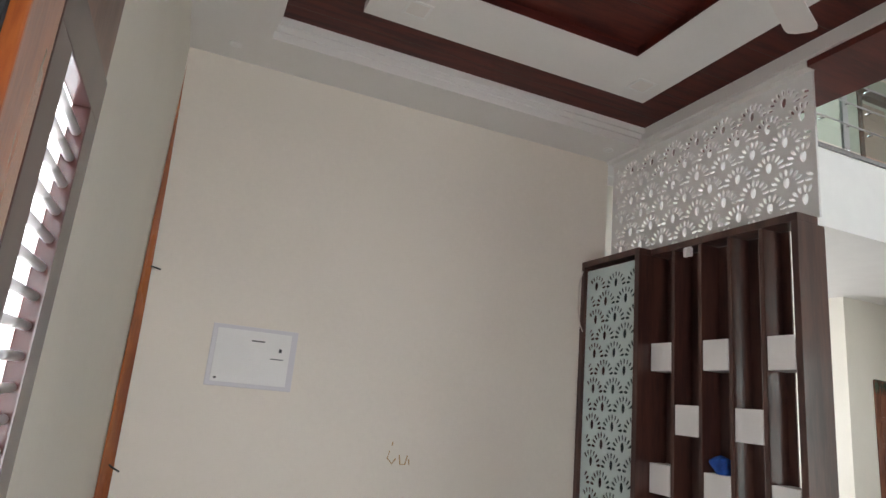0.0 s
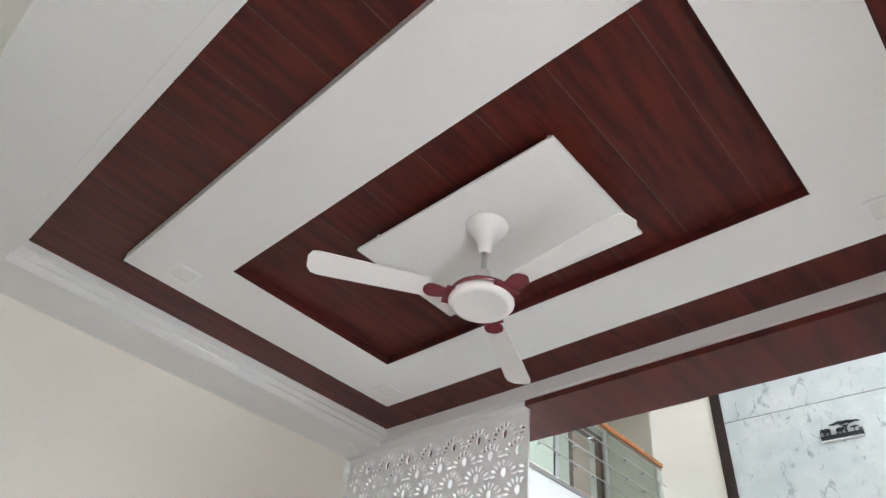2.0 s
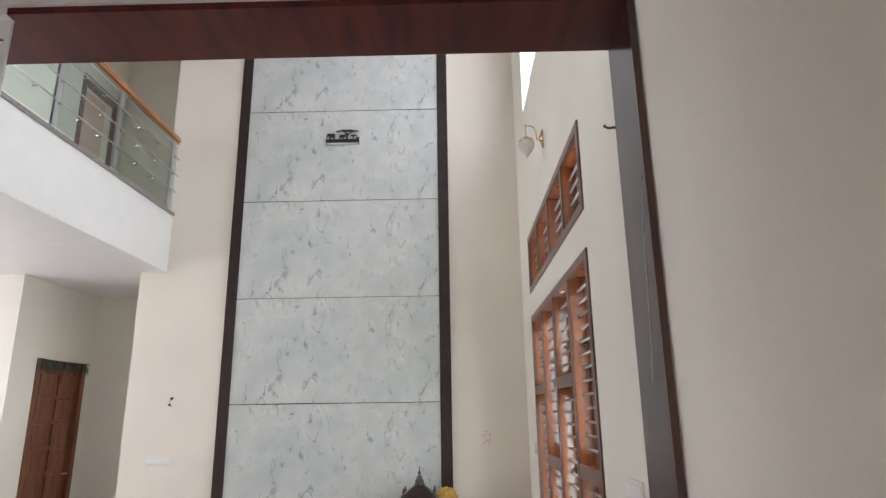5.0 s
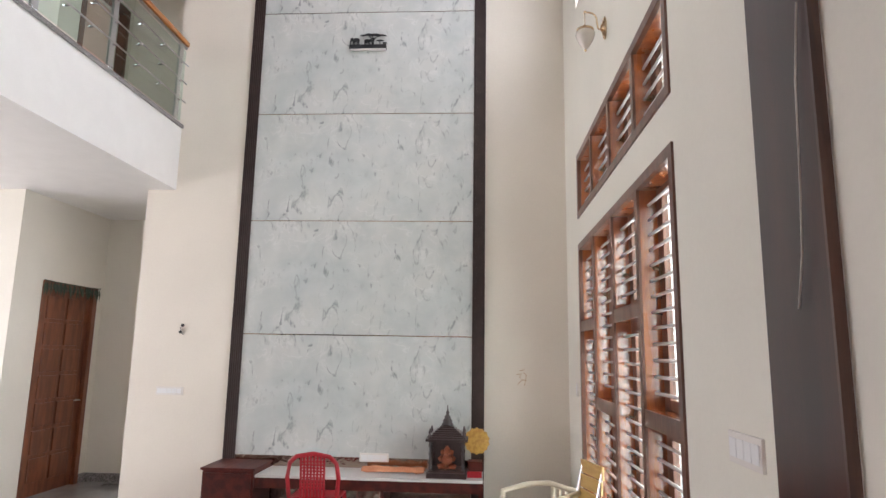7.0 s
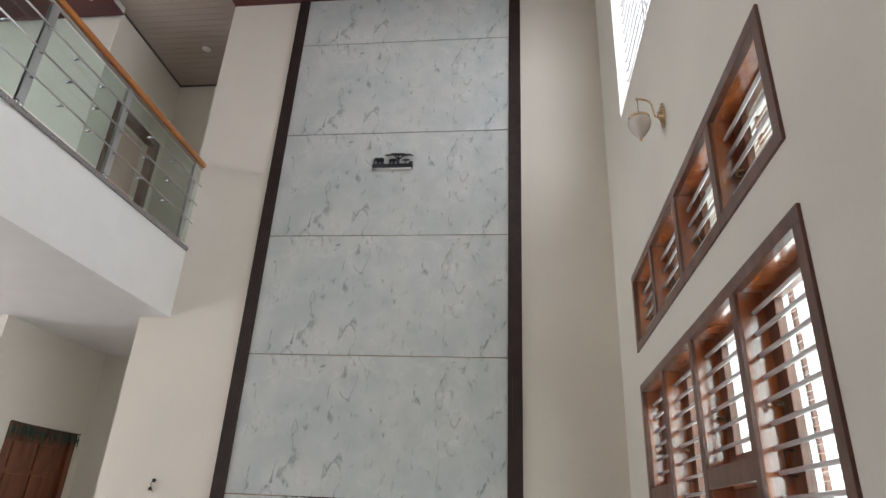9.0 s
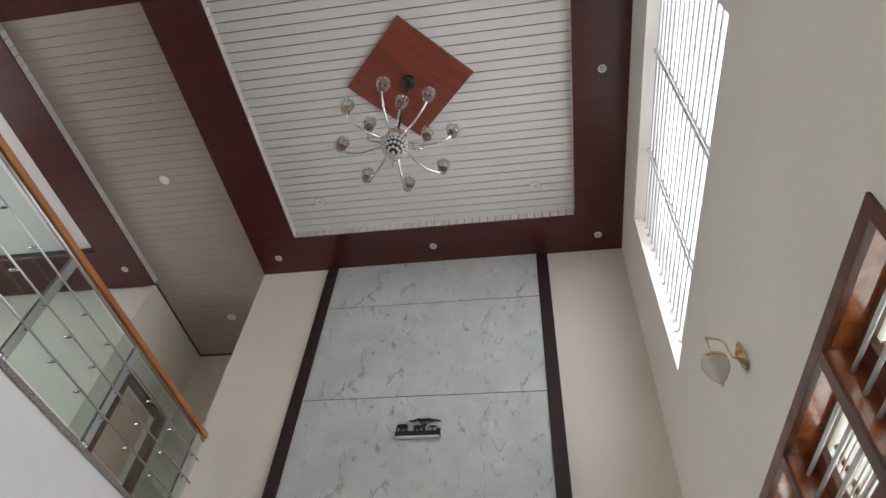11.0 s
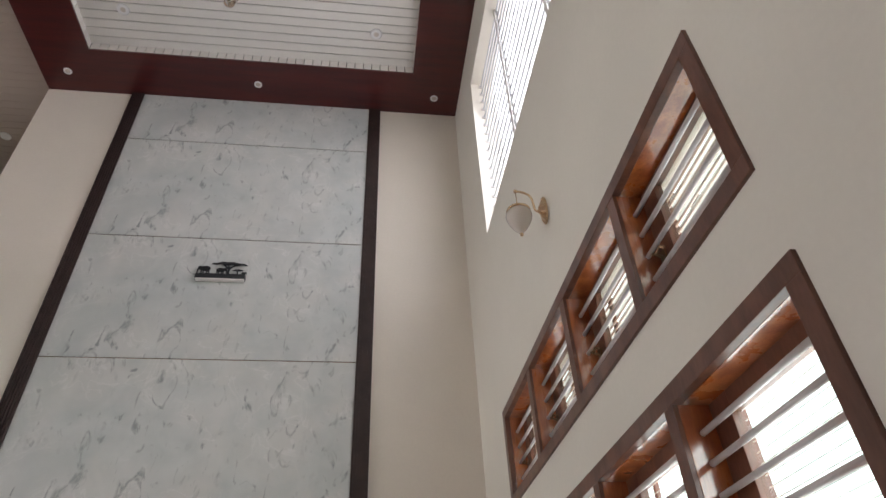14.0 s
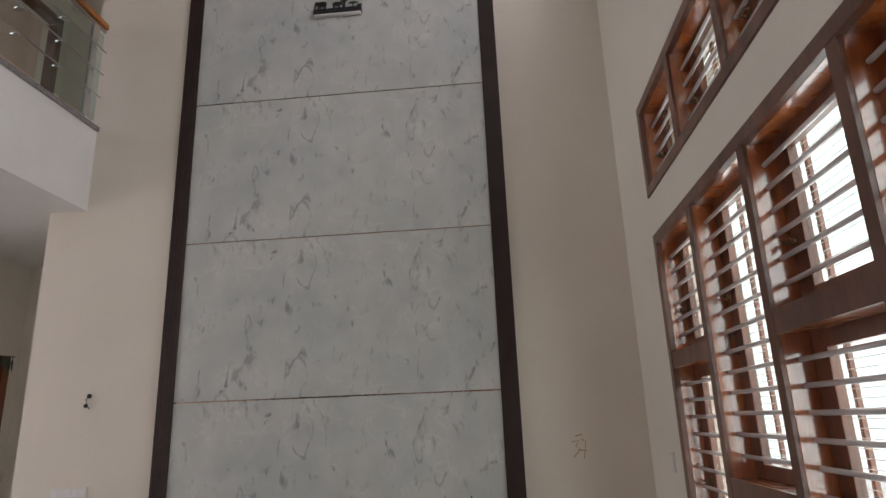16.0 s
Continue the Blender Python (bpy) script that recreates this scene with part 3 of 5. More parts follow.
# ---- windows ----
def wooden_window(name, m, width, z0, z1, bays, label, pitch=0.089, side=0.06, latches=True, D=0.15, bar_y=0.060, rad=0.0095, glazed=True, rail=0.06, face=None):
    """A hardwood frame with deep reveals, upright mullions, cross pieces, round bars and glazed shutters. bays: (x0, x1, [heights of cross pieces])."""
    w = new(name)
    w.matrix_basis = m
    w.empty_display_size = 0.1
    tagged(w, label, kind="structure")
    s0, s1 = D - 0.045, D - 0.010
    # Room-side faces darker than the reveals, whose colour holds the outside light.
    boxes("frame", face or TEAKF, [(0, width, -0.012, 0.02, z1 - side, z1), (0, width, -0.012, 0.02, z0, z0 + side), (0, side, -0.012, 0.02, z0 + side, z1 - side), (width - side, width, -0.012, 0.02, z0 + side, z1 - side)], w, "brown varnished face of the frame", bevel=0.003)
    boxes("reveal", TEAK, [(0, width, 0.0205, D, z1 - side, z1), (0, width, 0.0205, D, z0, z0 + side), (0, side, 0.0205, D, z0 + side, z1 - side), (width - side, width, 0.0205, D, z0 + side, z1 - side)], w, "varnished teak lining, lighter orange for daylight on it")
    half = 0.03
    for i, (a, b, _) in enumerate(bays):
        if i:
            boxes("mullion", TEAK, [(a - half, a + half, 0.006, D, z0 + side, z1 - side)], w, "teak upright, lighter orange for daylight on it", bevel=0.002)
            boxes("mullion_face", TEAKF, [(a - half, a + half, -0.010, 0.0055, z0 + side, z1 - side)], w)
    rod = bmesh.new()
    tube(rod, (0, 0, 0), (1, 0, 0), rad, 10)
    rod_mesh = None
    for a, b, cuts in bays:
        lo, hi = a + (side if a == 0 else half), b - (side if abs(b - width) < 1e-3 else half)
        levels = [z0 + side] + sorted(cuts) + [z1 - side]
        for c in cuts:
            boxes("transom", TEAK, [(lo, hi, 0.004, D, c - 0.045, c + 0.045)], w, "teak cross piece, lighter orange for daylight on it", bevel=0.002)
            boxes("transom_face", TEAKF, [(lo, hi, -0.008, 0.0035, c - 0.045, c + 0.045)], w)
        for j in range(len(levels) - 1):
            u = levels[j] + (0.045 if j else 0)
            v = levels[j + 1] - (0.045 if j < len(levels) - 2 else 0)
            n = max(2, round((v - u) / pitch) - 1)
            for k in range(n):
                z = u + (v - u) * (k + 1) / (n + 1)
                if rod_mesh is None:
                    first = part("bar", rod, BARM, w, "grey painted round steel bar")
                    smooth(first)
                    rod_mesh = first.data
                    ob = first
                else:
                    ob = new("bar", rod_mesh)
                    ob.parent = w
                ob.matrix_basis = Matrix.Translation((lo, bar_y, z)) @ Matrix.Diagonal((hi - lo, 1, 1, 1))
            if not glazed:
                # Added pane behind the bars, so the gaps look as bright as outdoors.
                day_pane = boxes("pane", DAYPANE, [(lo, hi, D - 0.012, D - 0.008, u, v)], w, "added white translucent pane standing for the bright outside")
                day_pane.visible_shadow = False
                continue
            sh = boxes("shutter", TEAKF, [(lo, lo + 0.10, s0, s1, u, v), (hi - 0.05, hi, s0, s1, u, v), (lo + 0.10, hi - 0.05, s0, s1, u, u + rail), (lo + 0.10, hi - 0.05, s0, s1, v - rail, v)], w, "brown glazed shutter", bevel=0.003)
            pane = boxes("pane", GLASS, [(lo + 0.10, hi - 0.05, s0 + 0.016, s0 + 0.019, u + rail, v - rail)], sh, "clear pane")
            pane.visible_shadow = False
            if latches and v - u > 0.3:
                bm = bmesh.new()
                zz = u + (v - u) * (0.62 if v - u > 0.8 else 0.35)
                sweep(bm, [(lo + 0.03, s0, zz), (lo + 0.035, s0 - 0.045, zz + 0.012), (lo + 0.05, s0 - 0.04, zz), (lo + 0.075, s0 - 0.04, zz + 0.012), (lo + 0.09, s0 - 0.03, zz)], 0.006, 6)
                box(bm, lo + 0.015, lo + 0.05, s0 - 0.007, s0 + 0.001, zz - 0.03, zz + 0.03)
                part("latch", bm, BRONZE, sh, "small bronze latch")
            if latches and v - u > 0.8:
                bm = bmesh.new()
                zz = u + (v - u) * 0.42
                sweep(bm, [(lo + 0.03, s0, zz), (lo + 0.03, s0 - 0.03, zz), (lo + 0.03, s0 - 0.03, zz + 0.09), (lo + 0.03, s0, zz + 0.09)], 0.005, 6)
                part("handle", bm, BLACK, sh, "small dark pull handle")
    return w


W4 = 3.632 - 0.792
q = W4 / 4
wooden_window("window_upper", pose(XE, -0.792, 0, 0, 0, -90), W4, 2.975, 3.583, [(0, q, []), (q, 2 * q, []), (2 * q, 3 * q, []), (3 * q, W4, [])], "four-bay teak window with steel bars high in the wall", pitch=0.0976, rail=0.03)
wooden_window("window_lower", pose(XE, -0.792, 0, 0, 0, -90), W4, 0.25, 2.729, [(0, q, [1.97]), (q, 2 * q, [1.35]), (2 * q, 3 * q, [1.98]), (3 * q, W4, [1.38])], "tall four-bay teak window with steel bars and glazed shutters")
wf = wooden_window("window_front", pose(1.56, YS, 0, 0, 0, 180), 0.44, 0.9, 2.34, [(0, 0.44, [])], "narrow teak side window with close steel bars", pitch=0.055, side=0.10, D=0.032, bar_y=0.004, rad=0.009, latches=False, glazed=False, face=JAMB)
boxes("head_board", TEAKF, [(0.002, 0.438, -0.008, 0.045, 2.342, 2.948)], wf, "reddish brown board above the window", bevel=0.003)
ent = new("door_3")
tagged(ent, "closed orange teak entrance door beside the side window", kind="structure")
boxes("frame", TEAK, [(1.565, 1.70, YS - 0.10, YS + 0.012, 0, 2.95), (2.67, 2.75, YS - 0.10, YS + 0.012, 0, 2.95), (1.70, 2.67, YS - 0.10, YS + 0.012, 2.87, 2.95)], ent, "orange teak door frame", bevel=0.004)
eleaf = boxes("leaf", TEAK, [(1.703, 2.667, YS - 0.07, YS - 0.03, 0.006, 2.866)], ent, "orange teak door leaf")
for r in range(5):
    for c in range(2):
        boxes("panel", TEAK, [(1.78 + c * 0.44, 2.14 + c * 0.44, YS - 0.03, YS - 0.018, 0.12 + r * 0.55, 0.58 + r * 0.55)], eleaf, bevel=0.008)
bm = bmesh.new()
box(bm, 1.72, 1.76, YS - 0.03, YS - 0.01, 2.22, 2.34)
tube(bm, (1.735, YS - 0.008, 2.10), (1.735, YS - 0.008, 2.42), 0.009)
part("bolt", bm, BLACK, eleaf, "black iron tower bolt")

grille = thing("outer_grille", (XE + 0.225, -0.792, 3.02), "fine horizontal pale wooden rods outside the upper window", "window grille")
bm = bmesh.new()
tube(bm, (0, 0, 0), (0, -W4, 0), 0.0055, 6)
first = smooth(part("rod", bm, PALE, grille, "thin pale wooden rod"))
for k in range(16):
    ob = first if k == 0 else new("rod", first.data)
    ob.parent = grille
    ob.matrix_basis = pose(0, 0, 0.02 + k * 0.033)
for k in range(5):
    boxes("upright", TEAKF, [(0.006, 0.02, -0.03 - k * (W4 - 0.06) / 4 - 0.012, -0.03 - k * (W4 - 0.06) / 4 + 0.012, -0.043, 0.56)], grille, "brown upright strip")

lower_grille = thing("outer_grille", (XE + 0.225, -0.792, 0.30), "fine horizontal pale wooden rods outside the tall window", "window grille")
thin = bmesh.new()
tube(thin, (0, 0, 0), (0, -W4, 0), 0.002, 6)
first = smooth(part("rod", thin, WHITE, lower_grille, "thin pale rod"))
for k in range(72):
    ob = first if k == 0 else new("rod", first.data)
    ob.parent = lower_grille
    ob.matrix_basis = pose(0, 0, 0.02 + k * 0.033)
for k in range(5):
    boxes("upright", TEAKF, [(0.004, 0.02, -0.03 - k * (W4 - 0.06) / 4 - 0.012, -0.03 - k * (W4 - 0.06) / 4 + 0.012, 0, 2.42)], lower_grille, "brown upright strip")

hw = new("window_high")
tagged(hw, "unglazed high opening with horizontal white rods", kind="structure")
bm = bmesh.new()
tube(bm, (0, HW[0], 0), (0, HW[1], 0), 0.0095, 8)
first = smooth(part("rod", bm, RODG, hw, "thin grey steel rod"))
n = 17
for k in range(n):
    ob = first if k == 0 else new("rod", first.data)
    ob.parent = hw
    ob.matrix_basis = pose(XE + 0.10, 0, HW[2] + (HW[3] - HW[2]) * (k + 0.6) / n)
for y in (-2.64, -1.68):
    boxes("flat_bar", WHITE, [(XE + 0.085, XE + 0.091, y - 0.022, y + 0.022, HW[2], HW[3])], hw, "white flat upright steel bar")
    boxes("flat_bar", BARM, [(XE + 0.109, XE + 0.114, y - 0.022, y + 0.022, HW[2], HW[3])], hw, "grey flat upright steel bar")
for k in range(n):
    boxes("bracket", BARM, [(XE + 0.08, XE + 0.12, HW[1] - 0.012, HW[1], HW[2] + (HW[3] - HW[2]) * (k + 0.6) / n - 0.015, HW[2] + (HW[3] - HW[2]) * (k + 0.6) / n + 0.015)], hw)

# ---- balcony railing ----
rail = thing("balcony_railing", (XB, 0, ZB1 + 0.02), "glass balcony railing with steel posts, rods and a teak handrail", "railing")
bm = bmesh.new()
box(bm, -0.035, 0.035, YO1, -0.03, 0.93, 0.985, bevel=0.012)
part("handrail", bm, RAILW, rail, "orange varnished teak handrail")
bm = bmesh.new()
tube(bm, (0, YO1, 0.915), (0, -0.03, 0.915), 0.014, 12)
smooth(part("top_rod", bm, STEEL, rail, "steel tube under the handrail"))
posts = [-0.16, -1.40, -2.38, -3.36, -4.30]
for y in posts:
    p = boxes("post", STEEL, [(0.008, 0.014, y - 0.035, y + 0.035, 0.0, 0.90), (-0.014, -0.008, y - 0.035, y + 0.035, 0.0, 0.90)], rail, "double flat steel post")
    bm = bmesh.new()
    for z in (0.24, 0.46, 0.68):
        tube(bm, (-0.016, y, z), (0.055, y, z), 0.011, 10)
    tube(bm, (0, y - 0.02, -0.002), (0, y - 0.02, 0.03), 0.02, 10)
    tube(bm, (0, y + 0.02, -0.002), (0, y + 0.02, 0.03), 0.02, 10)
    smooth(part("fitting", bm, CHROME, p, "round rod fittings", kind="stuff"))
for z in (0.24, 0.46, 0.68):
    bm = bmesh.new()
    tube(bm, (0.052, YO1, z), (0.052, -0.06, z), 0.0075, 8)
    smooth(part("rod", bm, STEEL, rail, "horizontal steel rod"))
ys = [YO1] + posts[::-1][1:] + [-0.03]
for a, b in zip(ys, ys[1:]):
    g = boxes("glass_pane", GLASS, [(-0.004, 0.004, a + 0.012, b - 0.012, 0.035, 0.87)], rail, "clear greenish glass pane")
    g.visible_shadow = False
    if b - a > 0.6:
        bm = bmesh.new()
        for z in (0.24, 0.46, 0.68):
            for yy in (a + (b - a) * 0.33, a + (b - a) * 0.67):
                tube(bm, (-0.012, yy, z), (0.056, yy, z), 0.011, 10)
        smooth(part("glass_stud", bm, CHROME, g, "chrome glass studs", kind="stuff"))


# ---- pierced partition ----
def pierced(name, width, height, cell, thick, material, offset=(0, 0), margin=0.02):
    """A flat sheet pierced with rows of overlapping fans; local x along, z up."""
    cu = bpy.data.curves.new(name, "CURVE")
    cu.dimensions, cu.fill_mode, cu.extrude = "2D", "BOTH", thick / 2

    def loop(pts):
        sp = cu.splines.new("POLY")
        sp.points.add(len(pts) - 1)
        for p, (x, y) in zip(sp.points, pts):
            p.co = (x, y, 0, 1)
        sp.use_cyclic_u = True

    loop([(0, 0), (width, 0), (width, height), (0, height)])
    R = cell / 2
    step = R * 1.12
    x0, z0 = offset
    rows = int(height / step) + 3
    for r in range(-rows, rows):
        for c in range(-int(width / cell) - 2, int(width / cell) + 3):
            cx, cy = x0 + (c + (0.5 if r % 2 else 0)) * cell, z0 + r * step
            shapes = [(cx, cy + 0.32 * R, math.pi / 2, 0.31 * R, 0.16 * R, 0.19 * R)]
            for k in range(9):
                a = radians(6 + k * 168 / 8)
                shapes.append((cx + math.cos(a) * 0.78 * R, cy + 0.08 * R + math.sin(a) * 0.78 * R, a, 0.21 * R, 0.055 * R, 0.115 * R))
            for sx, sy, a, ln, w0, w1 in shapes:
                pts = []
                for t in range(10):
                    u = t * math.tau / 10
                    x = math.cos(u) * ln
                    w = w0 + (w1 - w0) * (x / ln + 1) / 2
                    y = math.sin(u) * w
                    pts.append((sx + x * math.cos(a) - y * math.sin(a), sy + x * math.sin(a) + y * math.cos(a)))
                if all(margin < px < width - margin and margin < py < height - margin for px, py in pts):
                    loop(pts)
    ob = bpy.data.objects.new("temporary", cu)
    scene.collection.objects.link(ob)
    me = bpy.data.meshes.new_from_object(ob.evaluated_get(bpy.context.evaluated_depsgraph_get()))
    bpy.data.objects.remove(ob)
    bpy.data.curves.remove(cu)
    me.transform(Matrix.Rotation(radians(90), 4, "X"))
    me.materials.clear()
    me.materials.append(material)
    me.name = name
    return new(name, me)


YL = -4.84
lat = thing("pierced_screen", (-0.968, YL, 2.765), "white screen panel pierced with rows of fans above the shelf unit", "screen")
ob = pierced("panel", 0.603 + 0.968, ZO - 2.765, 0.2, 0.014, WHITE, offset=(0.001, 0.412))
ob.parent = lat

unit = thing("divider_unit", (0, 0, 0), "dark wood divider unit with upright fins and white boxes", "divider")
YF, YB = -4.985, -4.85
ZT = 2.765
L0, L1, YG = XA + 0.003, -0.44, -5.074
boxes("frame", LAMZ, [(L0, L0 + 0.035, YG, YB, 0, ZT - 0.04), (L1, -0.40, YG, YB, 0, ZT - 0.04), (0.555, 0.59, YF, -4.80, 0, ZT - 0.04), (L0, -0.40, YG, YB, ZT - 0.04, ZT), (-0.40, 0.59, YF, YB + 0.005, ZT - 0.04, ZT)], unit, "dark wood outer frame", bevel=0.003)
cols = [-0.41, -0.213, -0.012, 0.19, 0.385, 0.567]
for x in cols[1:-1]:
    boxes("fin", LAMZ, [(x - 0.012, x + 0.012, YF + 0.003, YB + 0.003, 0, ZT - 0.042)], unit, "dark wood upright fin", bevel=0.002)
for i in range(5):
    x0, x1 = cols[i] + 0.0122, cols[i + 1] - 0.0122
    spans = [(x0, x0 + (0.060 if i == 3 else 0.045), YB - 0.005, YB + 0.003, 0, ZT - 0.042), (x0 + 0.105, x1, YB - 0.005, YB + 0.003, 0, ZT - 0.042)] if i in (3, 4) else [(x0, x1, YB - 0.005, YB + 0.003, 0, ZT - 0.042)]
    boxes("back_panel", LAMZ, spans, unit, "dark wood back panel")
for i in range(5):
    for k, z in enumerate((2.108, 1.438, 0.768) if i % 2 == 0 else (1.765, 1.095, 0.425)):
        b = boxes("white_box", WHITE, [(cols[i] + 0.018, cols[i + 1] - 0.018, YF + 0.004, YB - 0.006, z - 0.08, z + 0.08)], unit, "white square box between two fins", bevel=0.002)
g = pierced("glass_lattice", L1 - L0 - 0.035, 2.5, 0.2, 0.006, GLASSF)
g.parent = unit
g.matrix_basis = pose(L0 + 0.035, YG + 0.03, 0.2)
boxes("mirror", mat("dim_green_glass", (0.10, 0.15, 0.15), 0.12, metal=0.3), [(L0 + 0.035, L1, YB - 0.03, YB - 0.024, 0.1, ZT - 0.04)], unit, "pale green glass behind the lattice")

bm = bmesh.new()
bmesh.ops.create_icosphere(bm, subdivisions=3, radius=0.06)
for v in bm.verts:
    v.co *= 1 + 0.45 * noise.noise(v.co * 22)
    v.co.z = max(v.co.z * 0.85, -0.035)
    v.co.y = max(min(v.co.y, 0.045), -0.05)
cl = smooth(part("cloth_bundle", bm, BLUEC, m=pose(0.085, -4.925, 1.438 + 0.08 + 0.0355)))
tagged(cl, "crumpled bright blue cloth on a white box", "cloth")
bm = bmesh.new()
box(bm, -0.012, 0.012, -0.02, 0.0, -0.03, 0.02)
box(bm, 0.02, 0.04, -0.02, 0.0, -0.03, 0.02)
tube(bm, (-0.01, -0.012, 0.024), (0.04, -0.012, 0.024), 0.004, 6)
tagged(part("cable_clip", bm, WHITE, m=pose(-0.12, YF + 0.02, ZT - 0.065)), "small white plastic clip under the top board", "clip")
bm = bmesh.new()
sweep(bm, [(-0.97, YG - 0.004, 2.70), (-0.985, YG - 0.02, 2.60), (-0.985, YG - 0.02, 2.45), (-0.965, YG - 0.015, 2.33), (-0.945, YG - 0.004, 2.28)], 0.004, 6)
tagged(smooth(part("cable", bm, WIRE)), "thin pale cable hanging beside the divider", "cable")


# ---- front room walls ----
db = thing("distribution_box", (XA, -7.165, 1.875), "cream flush-mounted electrical distribution box with a door", "electrical box")
boxes("body", mat("grey_lilac_plastic", (0.66, 0.64, 0.66), 0.4), [(0, 0.012, -0.225, 0.225, -0.162, 0.162)], db, bevel=0.004)
boxes("door", WHITE, [(0.012, 0.022, -0.2, 0.19, -0.14, 0.14)], db, "flat cream door", bevel=0.003)
boxes("latch", BLACK, [(0.022, 0.026, 0.13, 0.145, 0.04, 0.06)], db, "small dark latch")
for sp in ((-0.02, 0.05, 0.085, 0.092), (0.09, 0.16, 0.0, 0.005), (-0.185, -0.17, -0.125, -0.115)):
    boxes("marking", BLACK, [(0.0222, 0.0228, *sp)], db, "small dark print")


def scribble(name, m, strokes, label, material=STAIN):
    bm = bmesh.new()
    for s in strokes:
        sweep(bm, [(x, -0.001, z) for x, z in s], 0.0035, 6)
    return tagged(part(name, bm, material, m=m), label, "mark")


scribble("crayon_mark", pose(XA + 0.001, -6.27, 1.40, 0, 0, 90), [[(-0.06, 0.04), (-0.07, 0.0), (-0.04, -0.03), (-0.02, 0.0)], [(0.0, 0.02), (0.01, -0.03), (0.04, -0.03), (0.05, 0.02)], [(-0.05, 0.07), (-0.045, 0.09)], [(0.06, 0.0), (0.065, -0.03)]], "faint brown crayon scribble on the cream wall")
scribble("crayon_mark", pose(2.955, 0.019, 1.46), [[(-0.05, 0.05), (0.0, 0.06), (-0.02, 0.02), (0.01, 0.0), (-0.04, -0.05)], [(0.02, 0.07), (0.05, 0.05), (0.03, -0.06)], [(-0.02, 0.09), (0.03, 0.1)], [(0.0, 0.0), (0.05, -0.01)]], "faint brown chalk sign on the cream wall")

# tapered timber strip standing for a wooden frame in the corner of the front room
bm = bmesh.new()
vs = [bm.verts.new(p) for p in ((XA + 0.004, YS + 0.004, 3.45), (XA + 0.004, YS + 0.03, 2.75), (XA + 0.004, YS + 0.05, 2.0), (XA + 0.004, YS + 0.075, 0.0), (XA + 0.06, YS + 0.004, 0.0), (XA + 0.05, YS + 0.004, 2.0), (XA + 0.03, YS + 0.004, 2.75))]
bm.faces.new((vs[0], vs[1], vs[6]))
bm.faces.new((vs[1], vs[2], vs[5], vs[6]))
bm.faces.new((vs[2], vs[3], vs[4], vs[5]))
post = tagged(part("corner_wood_strip", bm, TEAK), "tapered orange wood strip standing for a wooden frame in the wall corner", "timber post")
for z in (2.28, 1.30):
    bm = bmesh.new()
    sweep(bm, [(0, 0, 0), (0.03, 0.01, -0.005), (0.07, 0.05, -0.02)], 0.004, 6)
    part("hook", bm, BLACK, post, "small black iron hook", m=pose(XA + 0.03, YS + 0.04, z))

for x, y in ((-0.81, -7.55), (-0.81, -5.02), (3.30, -5.02), (3.3, -7.55)):
    l = thing("ceiling_spot", (x, y, ZA), "small round white recessed ceiling light, unlit", "ceiling light", "front room spots")
    bm = bmesh.new()
    turned(bm, [(0.036, 0), (0.036, -0.004), (0.028, -0.006), (0.024, -0.003)])
    smooth(part("rim", bm, WHITE, l))
for x, y in ((2.58, -5.345), (-0.09, -5.34), (-0.09, -6.74), (2.58, -6.74)):
    l = thing("square_downlight", (x, y, ZW), "flush square white ceiling light, unlit", "ceiling light", "square lights")
    boxes("frame", WHITE, [(-0.065, 0.065, -0.065, -0.05, -0.005, 0), (-0.065, 0.065, 0.05, 0.065, -0.005, 0), (-0.065, -0.05, -0.05, 0.05, -0.005, 0), (0.05, 0.065, -0.05, 0.05, -0.005, 0)], l)
    boxes("diffuser", FANW, [(-0.05, 0.05, -0.05, 0.05, -0.002, 0)], l)

# ---- fan ----
fan = thing("ceiling_fan", (1.368, -6.16, ZP), "cream three-bladed ceiling fan with maroon blade brackets", "ceiling fan")
bm = bmesh.new()
turned(bm, [(0.086, 0), (0.084, -0.008), (0.070, -0.024), (0.048, -0.060), (0.032, -0.10), (0.024, -0.14), (0.013, -0.143)], seg=32)
smooth(part("canopy", bm, CEIL, fan, "cream bell canopy"))
bm = bmesh.new()
tube(bm, (0, 0, -0.13), (0, 0, -0.26), 0.011, 14)
smooth(part("rod", bm, STEEL, fan, "bare metal down rod"))
bm = bmesh.new()
turned(bm, [(0.014, -0.232), (0.024, -0.236), (0.034, -0.262), (0.052, -0.290), (0.082, -0.312), (0.084, -0.32), (0.02, -0.325)], seg=28)
smooth(part("cup", bm, FANW, fan, "cream lower cup"))
bm = bmesh.new()
turned(bm, [(0.05, -0.325), (0.105, -0.333), (0.118, -0.342), (0.118, -0.352), (0.10, -0.358)], seg=32)
smooth(part("collar", bm, MAROON, fan, "maroon motor collar"))
bm = bmesh.new()
turned(bm, [(0.09, -0.356), (0.118, -0.362), (0.121, -0.378), (0.112, -0.390), (0.096, -0.396), (0.092, -0.394), (0.0001, -0.398)], seg=36)
smooth(part("motor", bm, FANW, fan, "round cream motor housing"))
